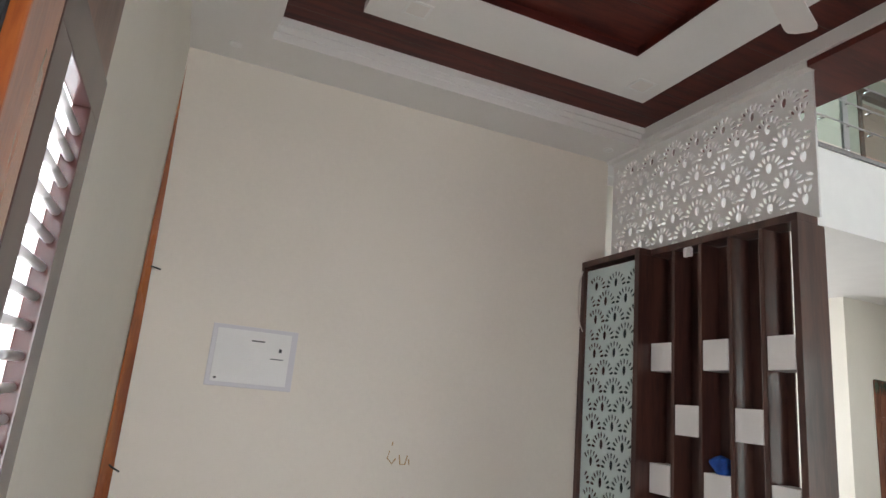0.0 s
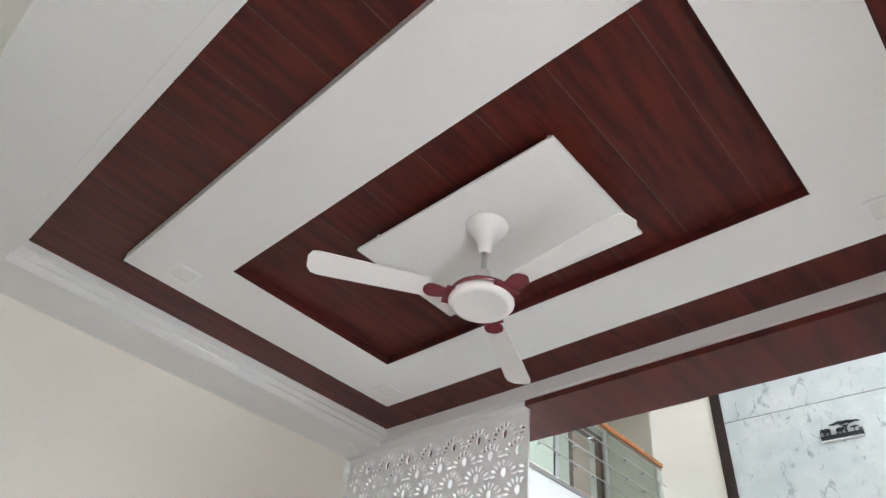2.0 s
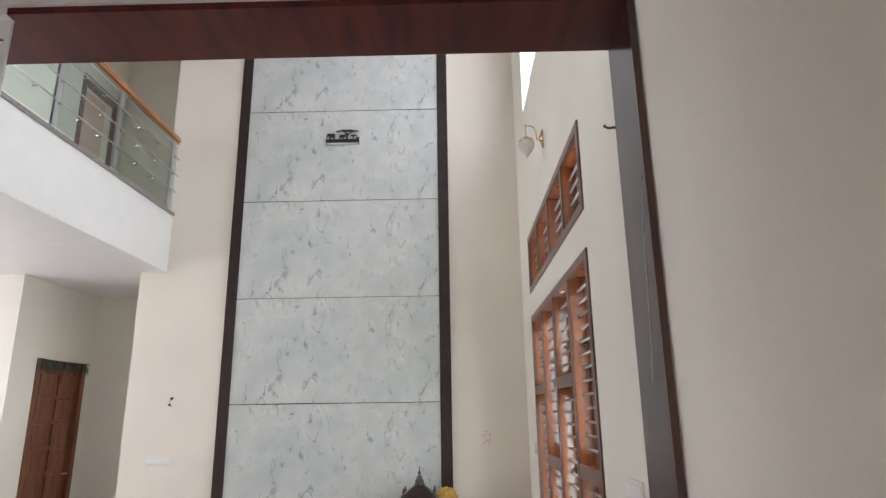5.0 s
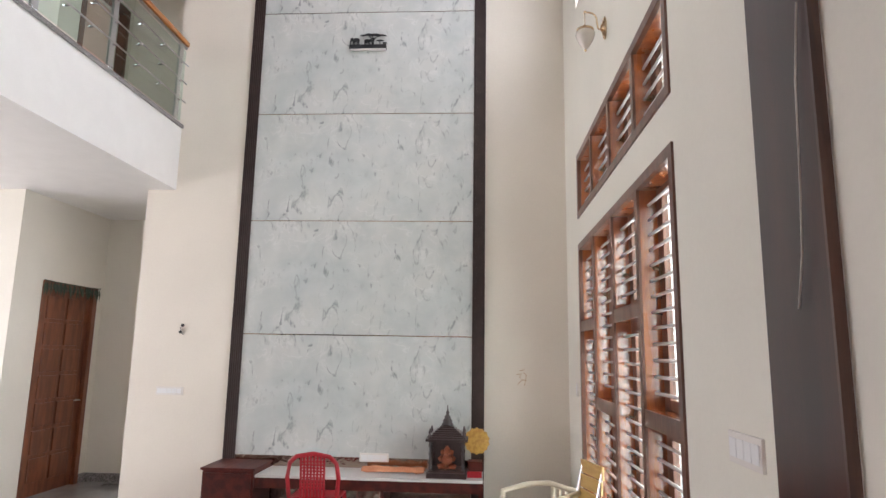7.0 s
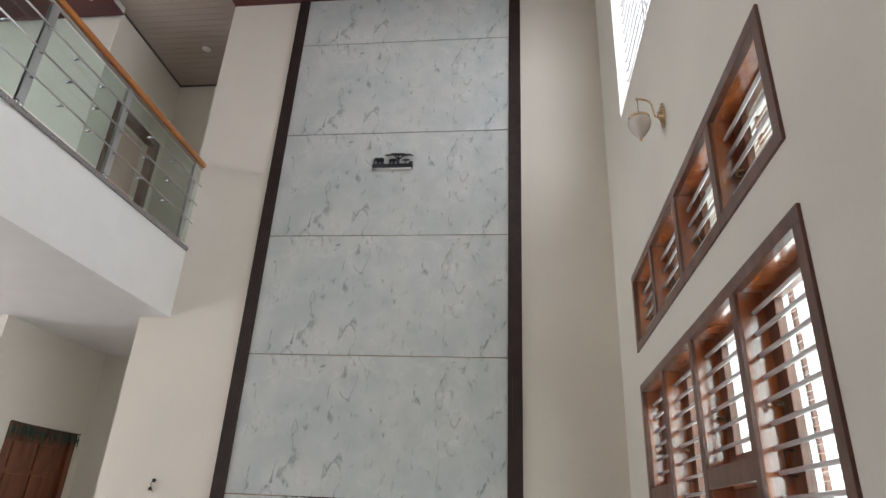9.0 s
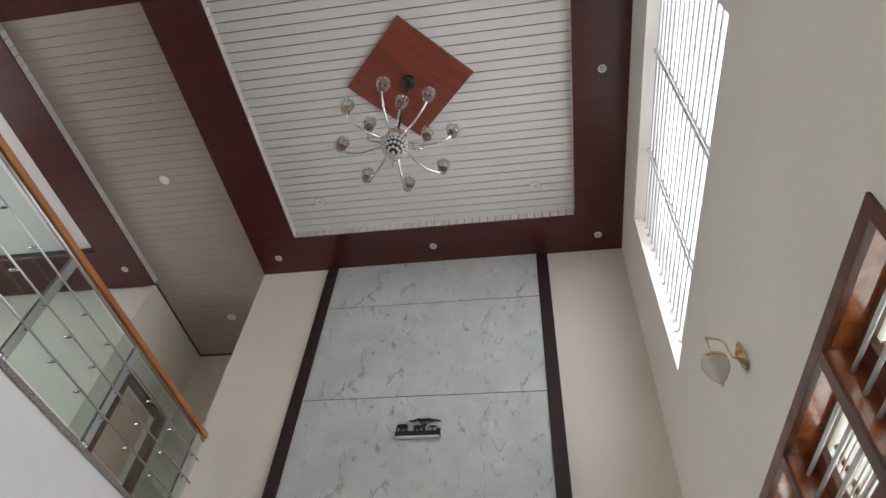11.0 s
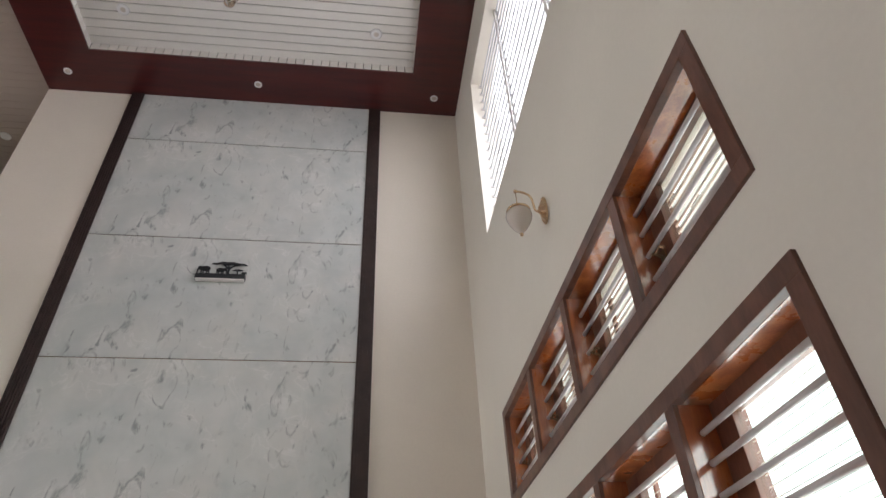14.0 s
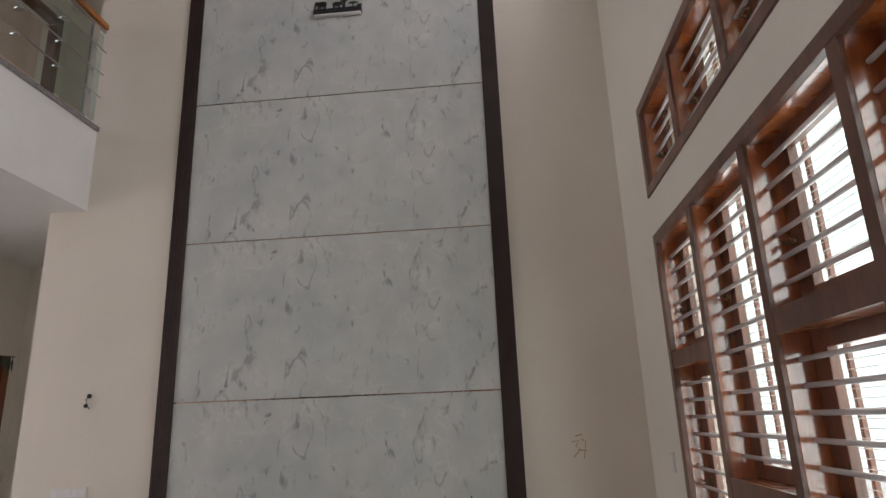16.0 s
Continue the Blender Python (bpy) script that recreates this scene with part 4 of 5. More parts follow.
for a in (235, 114.6, -5):
    bm = bmesh.new()
    lobe = [(0.10, -0.030), (0.135, -0.024), (0.165, -0.033), (0.186, -0.037), (0.205, -0.030), (0.216, -0.013), (0.219, 0.0), (0.216, 0.013), (0.205, 0.030), (0.186, 0.037), (0.165, 0.033), (0.135, 0.024), (0.10, 0.030)]
    under, over = ([bm.verts.new((x, y, z)) for x, y in lobe] for z in (-0.369, -0.362))
    bm.faces.new(under)
    bm.faces.new(over[::-1])
    for k in range(len(lobe)):
        bm.faces.new((under[k], under[(k + 1) % len(lobe)], over[(k + 1) % len(lobe)], over[k]))
    box(bm, 0.10, 0.14, -0.05, 0.05, -0.376, -0.366, bevel=0.003)
    part("blade_bracket", bm, MAROON, fan, "maroon blade bracket", m=pose(0, 0, 0, 0, 0, a))
    bm = bmesh.new()
    outline = [(0.20, -0.046), (0.60, -0.056), (0.625, -0.05), (0.64, -0.026), (0.64, 0.026), (0.625, 0.05), (0.60, 0.056), (0.20, 0.046)]
    lo = [bm.verts.new((x, y, -0.357)) for x, y in outline]
    hi = [bm.verts.new((x, y, -0.352)) for x, y in outline]
    bm.faces.new(lo)
    bm.faces.new(hi[::-1])
    for k in range(8):
        bm.faces.new((lo[k], lo[(k + 1) % 8], hi[(k + 1) % 8], hi[k]))
    part("blade", bm, FANW, fan, "cream fan blade", m=pose(0, 0, 0, 0, 0, a) @ Matrix.Translation((0, 0, -0.357)) @ pose(0, 0, 0, 10) @ Matrix.Translation((0, 0, 0.357)))

# ---- hall ceiling lights and chandelier ----
spots = [(-0.715, -0.235), (1.235, -0.235), (3.165, -0.215), (3.185, -2.25), (3.165, -4.15), (1.235, -4.15), (-2.80, -0.25)]
for x, y in spots:
    l = thing("ceiling_spot", (x, y, ZR), "small round ceiling spotlight with a white rim, unlit", "ceiling light", "hall spots")
    bm = bmesh.new()
    turned(bm, [(0.042, 0), (0.042, -0.006), (0.03, -0.008), (0.026, -0.002)], seg=24)
    smooth(part("rim", bm, PLATE, l, "white rim"))
    bm = bmesh.new()
    turned(bm, [(0.024, -0.002), (0.018, -0.006), (0.0001, -0.008)], seg=16)
    smooth(part("lens", bm, FROST, l, "pale lens"))
for x, y in ((0.0, -0.945), (2.49, -0.90), (0.0, -3.4), (2.49, -3.4), (-1.72, -1.45), (-1.80, 0.85), (-1.66, -3.74)):
    l = thing("flush_downlight", (x, y, ZC), "round white flush downlight in the slatted ceiling, unlit", "ceiling light", "flush downlights")
    bm = bmesh.new()
    turned(bm, [(0.062, 0), (0.062, -0.006), (0.045, -0.009)], seg=28)
    smooth(part("rim", bm, PLATE, l, "white rim"))
    bm = bmesh.new()
    turned(bm, [(0.044, -0.004), (0.02, -0.011), (0.0001, -0.011)], seg=20)
    smooth(part("diffuser", bm, FROST if -1 < x else PLATE, l, "pale diffuser"))

dia = thing("ceiling_rose_panel", (1.33, -2.325, ZC), "red wood diamond panel on the slatted ceiling", "ceiling panel", rz=45)
boxes("panel", DIAM, [(-0.45, 0.45, -0.45, 0.45, -0.03, 0)], dia)
ch = thing("chandelier", (1.325, -2.31, ZC - 0.03), "chrome chandelier with twelve crystal cups, unlit", "chandelier")
bm = bmesh.new()
turned(bm, [(0.07, 0), (0.07, -0.035), (0.055, -0.05), (0.012, -0.055)], seg=24)
smooth(part("canopy", bm, BLACK, ch, "black round canopy"))
bm = bmesh.new()
tube(bm, (0, 0, -0.05), (0, 0, -1.06), 0.011, 10)
smooth(part("rod", bm, BLACK, ch, "dark hanging rod"))
bm = bmesh.new()
turned(bm, [(0.012, -1.01), (0.05, -1.025), (0.088, -1.065), (0.055, -1.12), (0.03, -1.15)], seg=20)
smooth(part("upper_ball", bm, BRASS, ch, "amber bronze upper ball"))
bm = bmesh.new()
turned(bm, [(0.02, -1.14), (0.085, -1.16), (0.10, -1.175), (0.10, -1.195), (0.085, -1.20)], seg=24)
smooth(part("hub", bm, BLACK, ch, "dark hub ring"))
bm = bmesh.new()
for r, z, n in ((0.11, -1.21, 22), (0.10, -1.248, 20), (0.08, -1.285, 15), (0.048, -1.31, 9), (0.0, -1.325, 1)):
    for k in range(n):
        a = k * math.tau / n
        bmesh.ops.create_icosphere(bm, subdivisions=1, radius=0.017, matrix=Matrix.Translation((math.cos(a) * r, math.sin(a) * r, z)))
part("crystal_bowl", bm, BEAD, ch, "beaded crystal bowl", kind="stuff")


def crystal_arm(a, reach, top, drop):
    c, s_ = math.cos(a), math.sin(a)
    bm = bmesh.new()
    prof = [(0.06, -1.17), (reach * 0.35, -1.17 - drop * 0.7), (reach * 0.65, -1.17 - drop), (reach * 0.9, -1.17 - drop * 0.5), (reach, top - 0.03)]
    pts = []
    for i in range(len(prof) - 1):
        for t in (0, 0.33, 0.66):
            p0, p1, p2, p3 = (prof[max(0, min(len(prof) - 1, i + k))] for k in (-1, 0, 1, 2))
            f = lambda j: 0.5 * (2 * p1[j] + (p2[j] - p0[j]) * t + (2 * p0[j] - 5 * p1[j] + 4 * p2[j] - p3[j]) * t * t + (3 * p1[j] - p0[j] - 3 * p2[j] + p3[j]) * t ** 3)
            pts.append((f(0), f(1)))
    pts.append(prof[-1])
    sweep(bm, [(r * c, r * s_, z) for r, z in pts], [0.012 - 0.005 * i / len(pts) for i in range(len(pts))], 8)
    arm = smooth(part("arm", bm, CHROME, ch, "curved chrome arm"))
    bm = bmesh.new()
    turned(bm, [(0.012, top - 0.035), (0.04, top - 0.02), (0.045, top - 0.005), (0.03, top + 0.012), (0.012, top + 0.014)], (reach * c, reach * s_, 0), 12)
    part("cup_base", bm, AMBER, arm, "amber cut-glass cup base")
    bm = bmesh.new()
    turned(bm, [(0.02, top + 0.013), (0.045, top + 0.03), (0.056, top + 0.055), (0.05, top + 0.075), (0.044, top + 0.09)], (reach * c, reach * s_, 0), 10)
    for k in range(10):
        b = k * math.tau / 10
        bmesh.ops.create_icosphere(bm, subdivisions=1, radius=0.014, matrix=Matrix.Translation((reach * c + math.cos(b) * 0.05, reach * s_ + math.sin(b) * 0.05, top + 0.09)))
    part("crystal_cup", bm, CRYSTAL, arm, "clear faceted crystal cup")


for k in range(8):
    crystal_arm(radians(-1.5 + k * 45), 0.487, -1.13, 0.09)
for k in range(4):
    crystal_arm(radians(17 + k * 90), 0.255, -0.985, 0.03)

# ---- wall lamp, art and small wall things ----
wl = thing("wall_lamp", (XE, -2.21, 4.112), "brass wall lamp with a pointed frosted shade, unlit", "wall lamp")
bm = bmesh.new()
turned(bm, [(0.046, 0), (0.048, 0.006), (0.044, 0.012), (0.034, 0.014), (0.030, 0.022), (0.018, 0.026), (0.012, 0.036)], seg=28)
bm.transform(Matrix.Rotation(radians(-90), 4, "Y") @ Matrix.Scale(1.9, 4, (1, 0, 0)))
smooth(part("backplate", bm, BRASS, wl, "oval stepped brass backplate"))
bm = bmesh.new()
for k in range(10):
    a = k * math.tau / 10
    bmesh.ops.create_icosphere(bm, subdivisions=2, radius=0.006, matrix=Matrix.Translation((-0.012, math.cos(a) * 0.038, math.sin(a) * 0.072)))
smooth(part("backplate_beads", bm, BRASS, wl, kind="stuff"))
bm = bmesh.new()
sweep(bm, [(-0.030, 0, 0.0), (-0.046, 0, -0.012), (-0.056, 0, 0.004), (-0.060, 0, 0.04), (-0.064, 0, 0.08), (-0.076, 0, 0.106), (-0.098, 0, 0.120), (-0.125, 0, 0.128), (-0.150, 0, 0.130)], 0.0065, 10)
bmesh.ops.create_icosphere(bm, subdivisions=2, radius=0.011, matrix=Matrix.Translation((-0.150, 0, 0.130)))
smooth(part("arm", bm, BRASS, wl, "curved brass arm"))
bm = bmesh.new()
tube(bm, (-0.150, 0, 0.128), (-0.150, 0, 0.0), 0.003, 8)
for k in range(3):
    a = k * math.tau / 3
    sweep(bm, [(-0.150, 0, 0.028), (-0.150 + math.cos(a) * 0.03, math.sin(a) * 0.03, 0.012), (-0.150 + math.cos(a) * 0.05, math.sin(a) * 0.05, -0.006)], 0.0025, 6)
smooth(part("hanger", bm, BRASS, wl, "thin brass hanger"))
bm = bmesh.new()
turned(bm, [(0.020, 0.004), (0.052, -0.002), (0.064, -0.012), (0.066, -0.022), (0.058, -0.026), (0.03, -0.020)], (-0.150, 0, 0), 28)
smooth(part("gallery", bm, BRASS, wl, "pierced brass gallery ring"))
bm = bmesh.new()
turned(bm, [(0.056, -0.022), (0.068, -0.036), (0.071, -0.052), (0.066, -0.075), (0.054, -0.105), (0.036, -0.135), (0.018, -0.158), (0.007, -0.166), (0.0001, -0.168)], (-0.150, 0, 0), 24)
smooth(part("shade", bm, FROST, wl, "frosted white glass drop shade"))
bm = bmesh.new()
turned(bm, [(0.005, -0.166), (0.010, -0.172), (0.009, -0.182), (0.003, -0.188)], (-0.150, 0, 0), 14)
smooth(part("finial", bm, BRASS, wl, "small brass finial"))

art = thing("wall_art", (1.231, 0.0, 5.103), "black metal silhouette of elephants under acacia trees on a bar", "wall art")
boxes("bar", BLACK, [(-0.211, 0.211, -0.045, -0.004, 0.012, 0.062)], art, "black bar", bevel=0.002)
boxes("ledge", WHITE, [(-0.205, 0.205, -0.044, 0.0, 0.002, 0.0115)], art, "pale ledge under the bar")


def flat_shape(name, loops, label, y=-0.028, t=0.004):
    bm = bmesh.new()
    for pts in loops:
        f = [bm.verts.new((x, y, z)) for x, z in pts]
        g_ = [bm.verts.new((x, y + t, z)) for x, z in pts]
        bm.faces.new(f)
        bm.faces.new(g_[::-1])
        for k in range(len(pts)):
            bm.faces.new((f[k], f[(k + 1) % len(pts)], g_[(k + 1) % len(pts)], g_[k]))
    return part(name, bm, BLACK, art, label)


def oval(cx, cz, rx, rz, n=14):
    return [(cx + math.cos(k * math.tau / n) * rx, cz + math.sin(k * math.tau / n) * rz) for k in range(n)]


def elephant(cx, s_, flip=1):
    z0 = 0.06
    L = [oval(cx, z0 + 0.052 * s_, 0.036 * s_, 0.022 * s_), oval(cx - flip * 0.038 * s_, z0 + 0.058 * s_, 0.016 * s_, 0.017 * s_)]
    for dx in (-0.026, -0.012, 0.012, 0.026):
        L.append([(cx + (dx - 0.005) * s_, z0), (cx + (dx + 0.005) * s_, z0), (cx + (dx + 0.006) * s_, z0 + 0.045 * s_), (cx + (dx - 0.006) * s_, z0 + 0.045 * s_)])
    L.append([(cx - flip * 0.045 * s_, z0 + 0.065 * s_), (cx - flip * 0.057 * s_, z0 + 0.045 * s_), (cx - flip * 0.058 * s_, z0 + 0.012 * s_), (cx - flip * 0.052 * s_, z0 + 0.012 * s_), (cx - flip * 0.045 * s_, z0 + 0.045 * s_)])
    flat_shape("elephant", L, "flat black elephant shape")


elephant(-0.140, 1.22)
elephant(-0.012, 1.02, -1)
elephant(0.188, 0.50, -1)
flat_shape("tree", [[(0.046, 0.06), (0.064, 0.06), (0.066, 0.125), (0.085, 0.148), (0.125, 0.176), (0.118, 0.180), (0.080, 0.158), (0.060, 0.148), (0.050, 0.176), (0.044, 0.176), (0.044, 0.150), (0.005, 0.180), (-0.004, 0.178), (0.045, 0.128)],
                    [(-0.098, 0.178), (-0.055, 0.172), (-0.02, 0.181), (0.03, 0.170), (0.075, 0.176), (0.12, 0.166), (0.16, 0.176), (0.205, 0.168), (0.212, 0.176), (0.18, 0.192), (0.13, 0.196), (0.09, 0.207), (0.03, 0.205), (-0.01, 0.210), (-0.05, 0.194), (-0.09, 0.192)]], "flat black acacia tree shape", y=-0.022)
flat_shape("tree", [[(0.128, 0.06), (0.137, 0.06), (0.138, 0.118), (0.127, 0.118)], [(0.088, 0.116), (0.130, 0.110), (0.178, 0.115), (0.182, 0.122), (0.145, 0.134), (0.105, 0.130)]], "small flat black tree shape", y=-0.018)


def switch_plate(m, w, h, mods, label):
    p = thing("switch_plate", (0, 0, 0), label, "switch plate", "switch plates")
    p.matrix_basis = m
    boxes("plate", FANW, [(-w / 2, w / 2, -0.012, 0, -h / 2, h / 2)], p, bevel=0.003)
    for k in range(mods):
        mw = (w - 0.03) / mods
        boxes("switch", PLATE, [(-w / 2 + 0.015 + k * mw + 0.002, -w / 2 + 0.015 + (k + 1) * mw - 0.002, -0.016, -0.012, -h * 0.3, h * 0.3)], p, "white rocker switch", bevel=0.002)


switch_plate(pose(-0.76, 0.02, 1.275), 0.29, 0.085, 5, "white five-gang switch plate on the cream wall")
switch_plate(pose(1.455, 0.002, 0.655), 0.30, 0.085, 4, "white socket plate on the marble sheet")
switch_plate(pose(XE, -4.265, 1.40, 0, 0, -90), 0.27, 0.11, 4, "wide cream switch plate beside the teak window")
switch_plate(pose(XE, -0.56, 1.40, 0, 0, -90), 0.07, 0.12, 1, "small cream switch plate near the wall corner")

hk = thing("wall_holder", (-0.683, 0.02, 1.93), "small black wall bracket with loose wires", "wall bracket")
bm = bmesh.new()
bmesh.ops.create_icosphere(bm, subdivisions=2, radius=0.018, matrix=Matrix.Translation((0.012, -0.02, 0.035)))
bmesh.ops.create_icosphere(bm, subdivisions=2, radius=0.016, matrix=Matrix.Translation((-0.008, -0.02, -0.035)))
part("bracket", bm, BLACK, hk)
bm = bmesh.new()
sweep(bm, [(0.012, -0.02, 0.04), (-0.005, -0.03, 0.01), (0.004, -0.02, -0.04), (0.02, -0.015, -0.06)], 0.004, 6)
part("wire", bm, BLACK, hk, "thin loose wire")

hook = thing("wall_hook", (XE - 0.02, YO1 + 0.015, 3.12), "small dark metal hook by the opening", "hook")
bm = bmesh.new()
sweep(bm, [(0.02, 0, 0), (-0.015, 0.01, 0.0), (-0.03, 0.03, 0.02), (-0.02, 0.05, 0.035)], 0.006, 6)
part("hook_body", bm, BLACK, hook)
bm = bmesh.new()
sweep(bm, [(XJ - 0.03, -4.83, 2.72), (XJ - 0.035, -4.80, 2.5), (XJ - 0.04, -4.79, 2.2), (XJ - 0.04, -4.77, 2.0), (XJ - 0.035, -4.72, 1.85)], 0.003, 6)
tagged(smooth(part("cable", bm, WIRE)), "thin pale cable hanging down the dark lining", "cable")
bm = bmesh.new()
prev = None
for k in range(60):
    z = ZO * k / 60
    wob = 0.004 * noise.noise(Vector((0, 0, z * 6)))
    box(bm, XJ - 0.004, XJ + 0.004, YO0 - 0.008 - abs(wob), YO0, z, z + ZO / 60)
part("trim_filler", bm, WHITE, label="uneven pale filler along the lining edge", kind="structure")

# ---- doors ----
door = new("door_1")
tagged(door, "closed carved teak door with a dried leaf garland above", kind="structure")
DY0, DY1, DZ = 0.439, 1.489, 2.495
boxes("frame", DOORW, [(XD - 0.10, XD + 0.012, DY0, DY0 + 0.085, 0, DZ), (XD - 0.10, XD + 0.012, DY1 - 0.085, DY1, 0, DZ), (XD - 0.10, XD + 0.012, DY0 + 0.085, DY1 - 0.085, DZ - 0.085, DZ)], door, "brown teak door frame", bevel=0.004)
leaf = boxes("leaf", DOORW, [(XD - 0.075, XD - 0.035, DY0 + 0.087, DY1 - 0.087, 0.006, DZ - 0.087)], door, "carved teak door leaf")
for r in range(7):
    for c in range(2):
        y0 = DY0 + 0.15 + c * 0.375
        z0 = 0.16 + r * 0.315
        boxes("panel", DOORW, [(XD - 0.035, XD - 0.018, y0, y0 + 0.33, z0, z0 + 0.27)], leaf, "raised square door panel", bevel=0.012)
bm = bmesh.new()
tube(bm, (XD - 0.036, DY1 - 0.15, 1.05), (XD + 0.02, DY1 - 0.15, 1.05), 0.01)
tube(bm, (XD + 0.02, DY1 - 0.15, 1.05), (XD + 0.02, DY1 - 0.26, 1.05), 0.009)
part("handle", bm, STEEL, leaf, "steel lever handle")
gar = thing("leaf_garland", (XD + 0.02, DY0, DZ), "dried green leaf garland over the carved door", "garland")
bm = bmesh.new()
sweep(bm, [(0.0, k * (DY1 - DY0 + 0.04) / 8, -0.012 * math.sin(k / 8 * math.pi)) for k in range(9)], 0.006, 6)
part("string", bm, LEAF, gar, "twisted string")
for k in range(34):
    bm = bmesh.new()
    L, w = random.uniform(0.12, 0.2), random.uniform(0.016, 0.026)
    a = [bm.verts.new(p) for p in ((0, 0, 0), (0.004, w, -L * 0.35), (0.006, w * 0.7, -L * 0.7), (0, 0, -L), (0.006, -w * 0.7, -L * 0.7), (0.004, -w, -L * 0.35))]
    c = bm.verts.new((0.014, 0, -L * 0.5))
    for i in range(6):
        bm.faces.new((a[i], a[(i + 1) % 6], c))
    part("leaf", bm, LEAF, gar, m=pose(0.004 + 0.008 * random.random(), 0.01 + k * (DY1 - DY0 + 0.02) / 34, -0.005, random.uniform(-16, 16), random.uniform(-10, 4), random.uniform(-40, 40)))

up = new("door_2")
tagged(up, "open upstairs doorway with a brown frame", kind="structure")
boxes("frame", TEAKF, [(-2.70, -2.585, 0.48, 0.57, ZB1 + 0.015, 6.54), (-2.70, -2.585, 1.42, 1.51, ZB1 + 0.015, 6.54), (-2.70, -2.585, 0.57, 1.42, 6.45, 6.54)], up, "brown wooden door frame", bevel=0.004)
# The hole in the far wall is added for the fill lamp.
S("wall_upper_room", PINKW, [(-4.6, -4.5, 0.3, YR, ZB1, 5.5), (-4.6, -4.5, 0.3, YR, 6.3, 6.9), (-4.6, -4.5, 0.3, 0.6, 5.5, 6.3), (-4.6, -4.5, 1.3, YR, 5.5, 6.3), (-4.5, -2.86, YR - 0.05, YR, ZB1, 6.9), (-4.5, -2.86, 0.3, YR - 0.05, 6.8, 6.9)], "pinkish plaster of the room behind the doorway, with an unseen opening added for light")
# Plain box added to give the doorway view its dark blue lower part.
blue_box = thing("dark_blue_box", (-4.2, 0.7, ZB1 + 0.015), "dark blue box standing for the dark lower part of the doorway view", "cabinet")
boxes("body", DARKB, [(-0.25, 0.25, -0.35, 0.8, 0, 1.15)], blue_box, bevel=0.01)

# ---- along the feature wall ----
desk = thing("low_desk", (0, 0, 0), "long low desk with a white top and dark wood sides", "desk")
boxes("top", DESKT, [(0.40, 2.56, -0.50, -0.001, 0.525, 0.55)], desk, "white laminate top", bevel=0.003)
boxes("apron", LAM, [(0.40, 2.56, -0.49, -0.47, 0.43, 0.524)], desk, "dark wood apron")
boxes("side", LAM, [(2.52, 2.56, -0.46, -0.001, 0, 0.524)], desk)
boxes("side", LAM, [(1.60, 1.63, -0.46, -0.001, 0, 0.524)], desk)
boxes("shelf", LAM, [(1.635, 2.515, -0.44, -0.02, 0.22, 0.24)], desk, "dark lower shelf")
cabn = thing("side_cabinet", (0, 0, 0), "small dark red wood cabinet at the end of the desk", "cabinet")
boxes("body", LAM, [(-0.10, 0.395, -0.52, -0.014, 0, 0.585)], cabn, bevel=0.004)
boxes("top", LAM, [(-0.115, 0.41, -0.54, -0.014, 0.586, 0.61)], cabn, "overhanging glossy top", bevel=0.004)
boxes("door", LAM, [(-0.08, 0.375, -0.535, -0.521, 0.04, 0.56)], cabn, "flat door", bevel=0.003)
pb = boxes("power_box", PLATE, [(1.36, 1.60, -0.30, -0.12, 0.40, 0.50)], bevel=0.004)
tagged(pb, "small white box under the desk top", "box")

chair = thing("plastic_chair", (1.045, -0.80, 0), "red moulded plastic armless chair facing the desk", "chair", rz=0)
bm = bmesh.new()
W2, zt = 0.215, 0.80
arch = [(-W2, 0.42), (-W2 * 1.08, 0.6), (-W2 * 0.98, 0.73), (-W2 * 0.7, 0.785), (0, 0.81), (W2 * 0.7, 0.785), (W2 * 0.98, 0.73), (W2 * 1.08, 0.6), (W2, 0.42)]
sweep(bm, [(x, 0.0 - (z - 0.42) * 0.12, z) for x, z in arch], 0.02, 10)
smooth(part("back_frame", bm, REDP, chair, "arched red back frame"))
bm = bmesh.new()
cols_, rows_ = 7, 8
hx = 0.012
for r in range(rows_ + 1):
    z = 0.52 + r * 0.028
    box(bm, -0.105, 0.105, -0.022 - (z - 0.42) * 0.12, -0.012 - (z - 0.42) * 0.12, z - 0.007, z + 0.007)
for c in range(cols_ + 1):
    x = -0.105 + c * 0.03
    z0, z1 = 0.42, 0.80
    for k in range(6):
        za, zb = z0 + (z1 - z0) * k / 6, z0 + (z1 - z0) * (k + 1) / 6
        zm = (za + zb) / 2
        box(bm, x - 0.009, x + 0.009, -0.021 - (zm - 0.42) * 0.12, -0.013 - (zm - 0.42) * 0.12, za - 0.004, zb + 0.004)
part("back_panel", bm, REDP, chair, "pierced red back panel")
boxes("seat", REDP, [(-0.22, 0.22, -0.01, 0.42, 0.40, 0.43)], chair, "red moulded seat", bevel=0.012)
for x in (-0.2, 0.2):
    for y in (0.0, 0.39):
        bm = bmesh.new()
        sweep(bm, [(x, y, 0.41), (x * 1.12, y + (0.03 if y else -0.04), 0.0)], [0.022, 0.016], 10)
        part("leg", bm, REDP, chair, "tapered red leg")

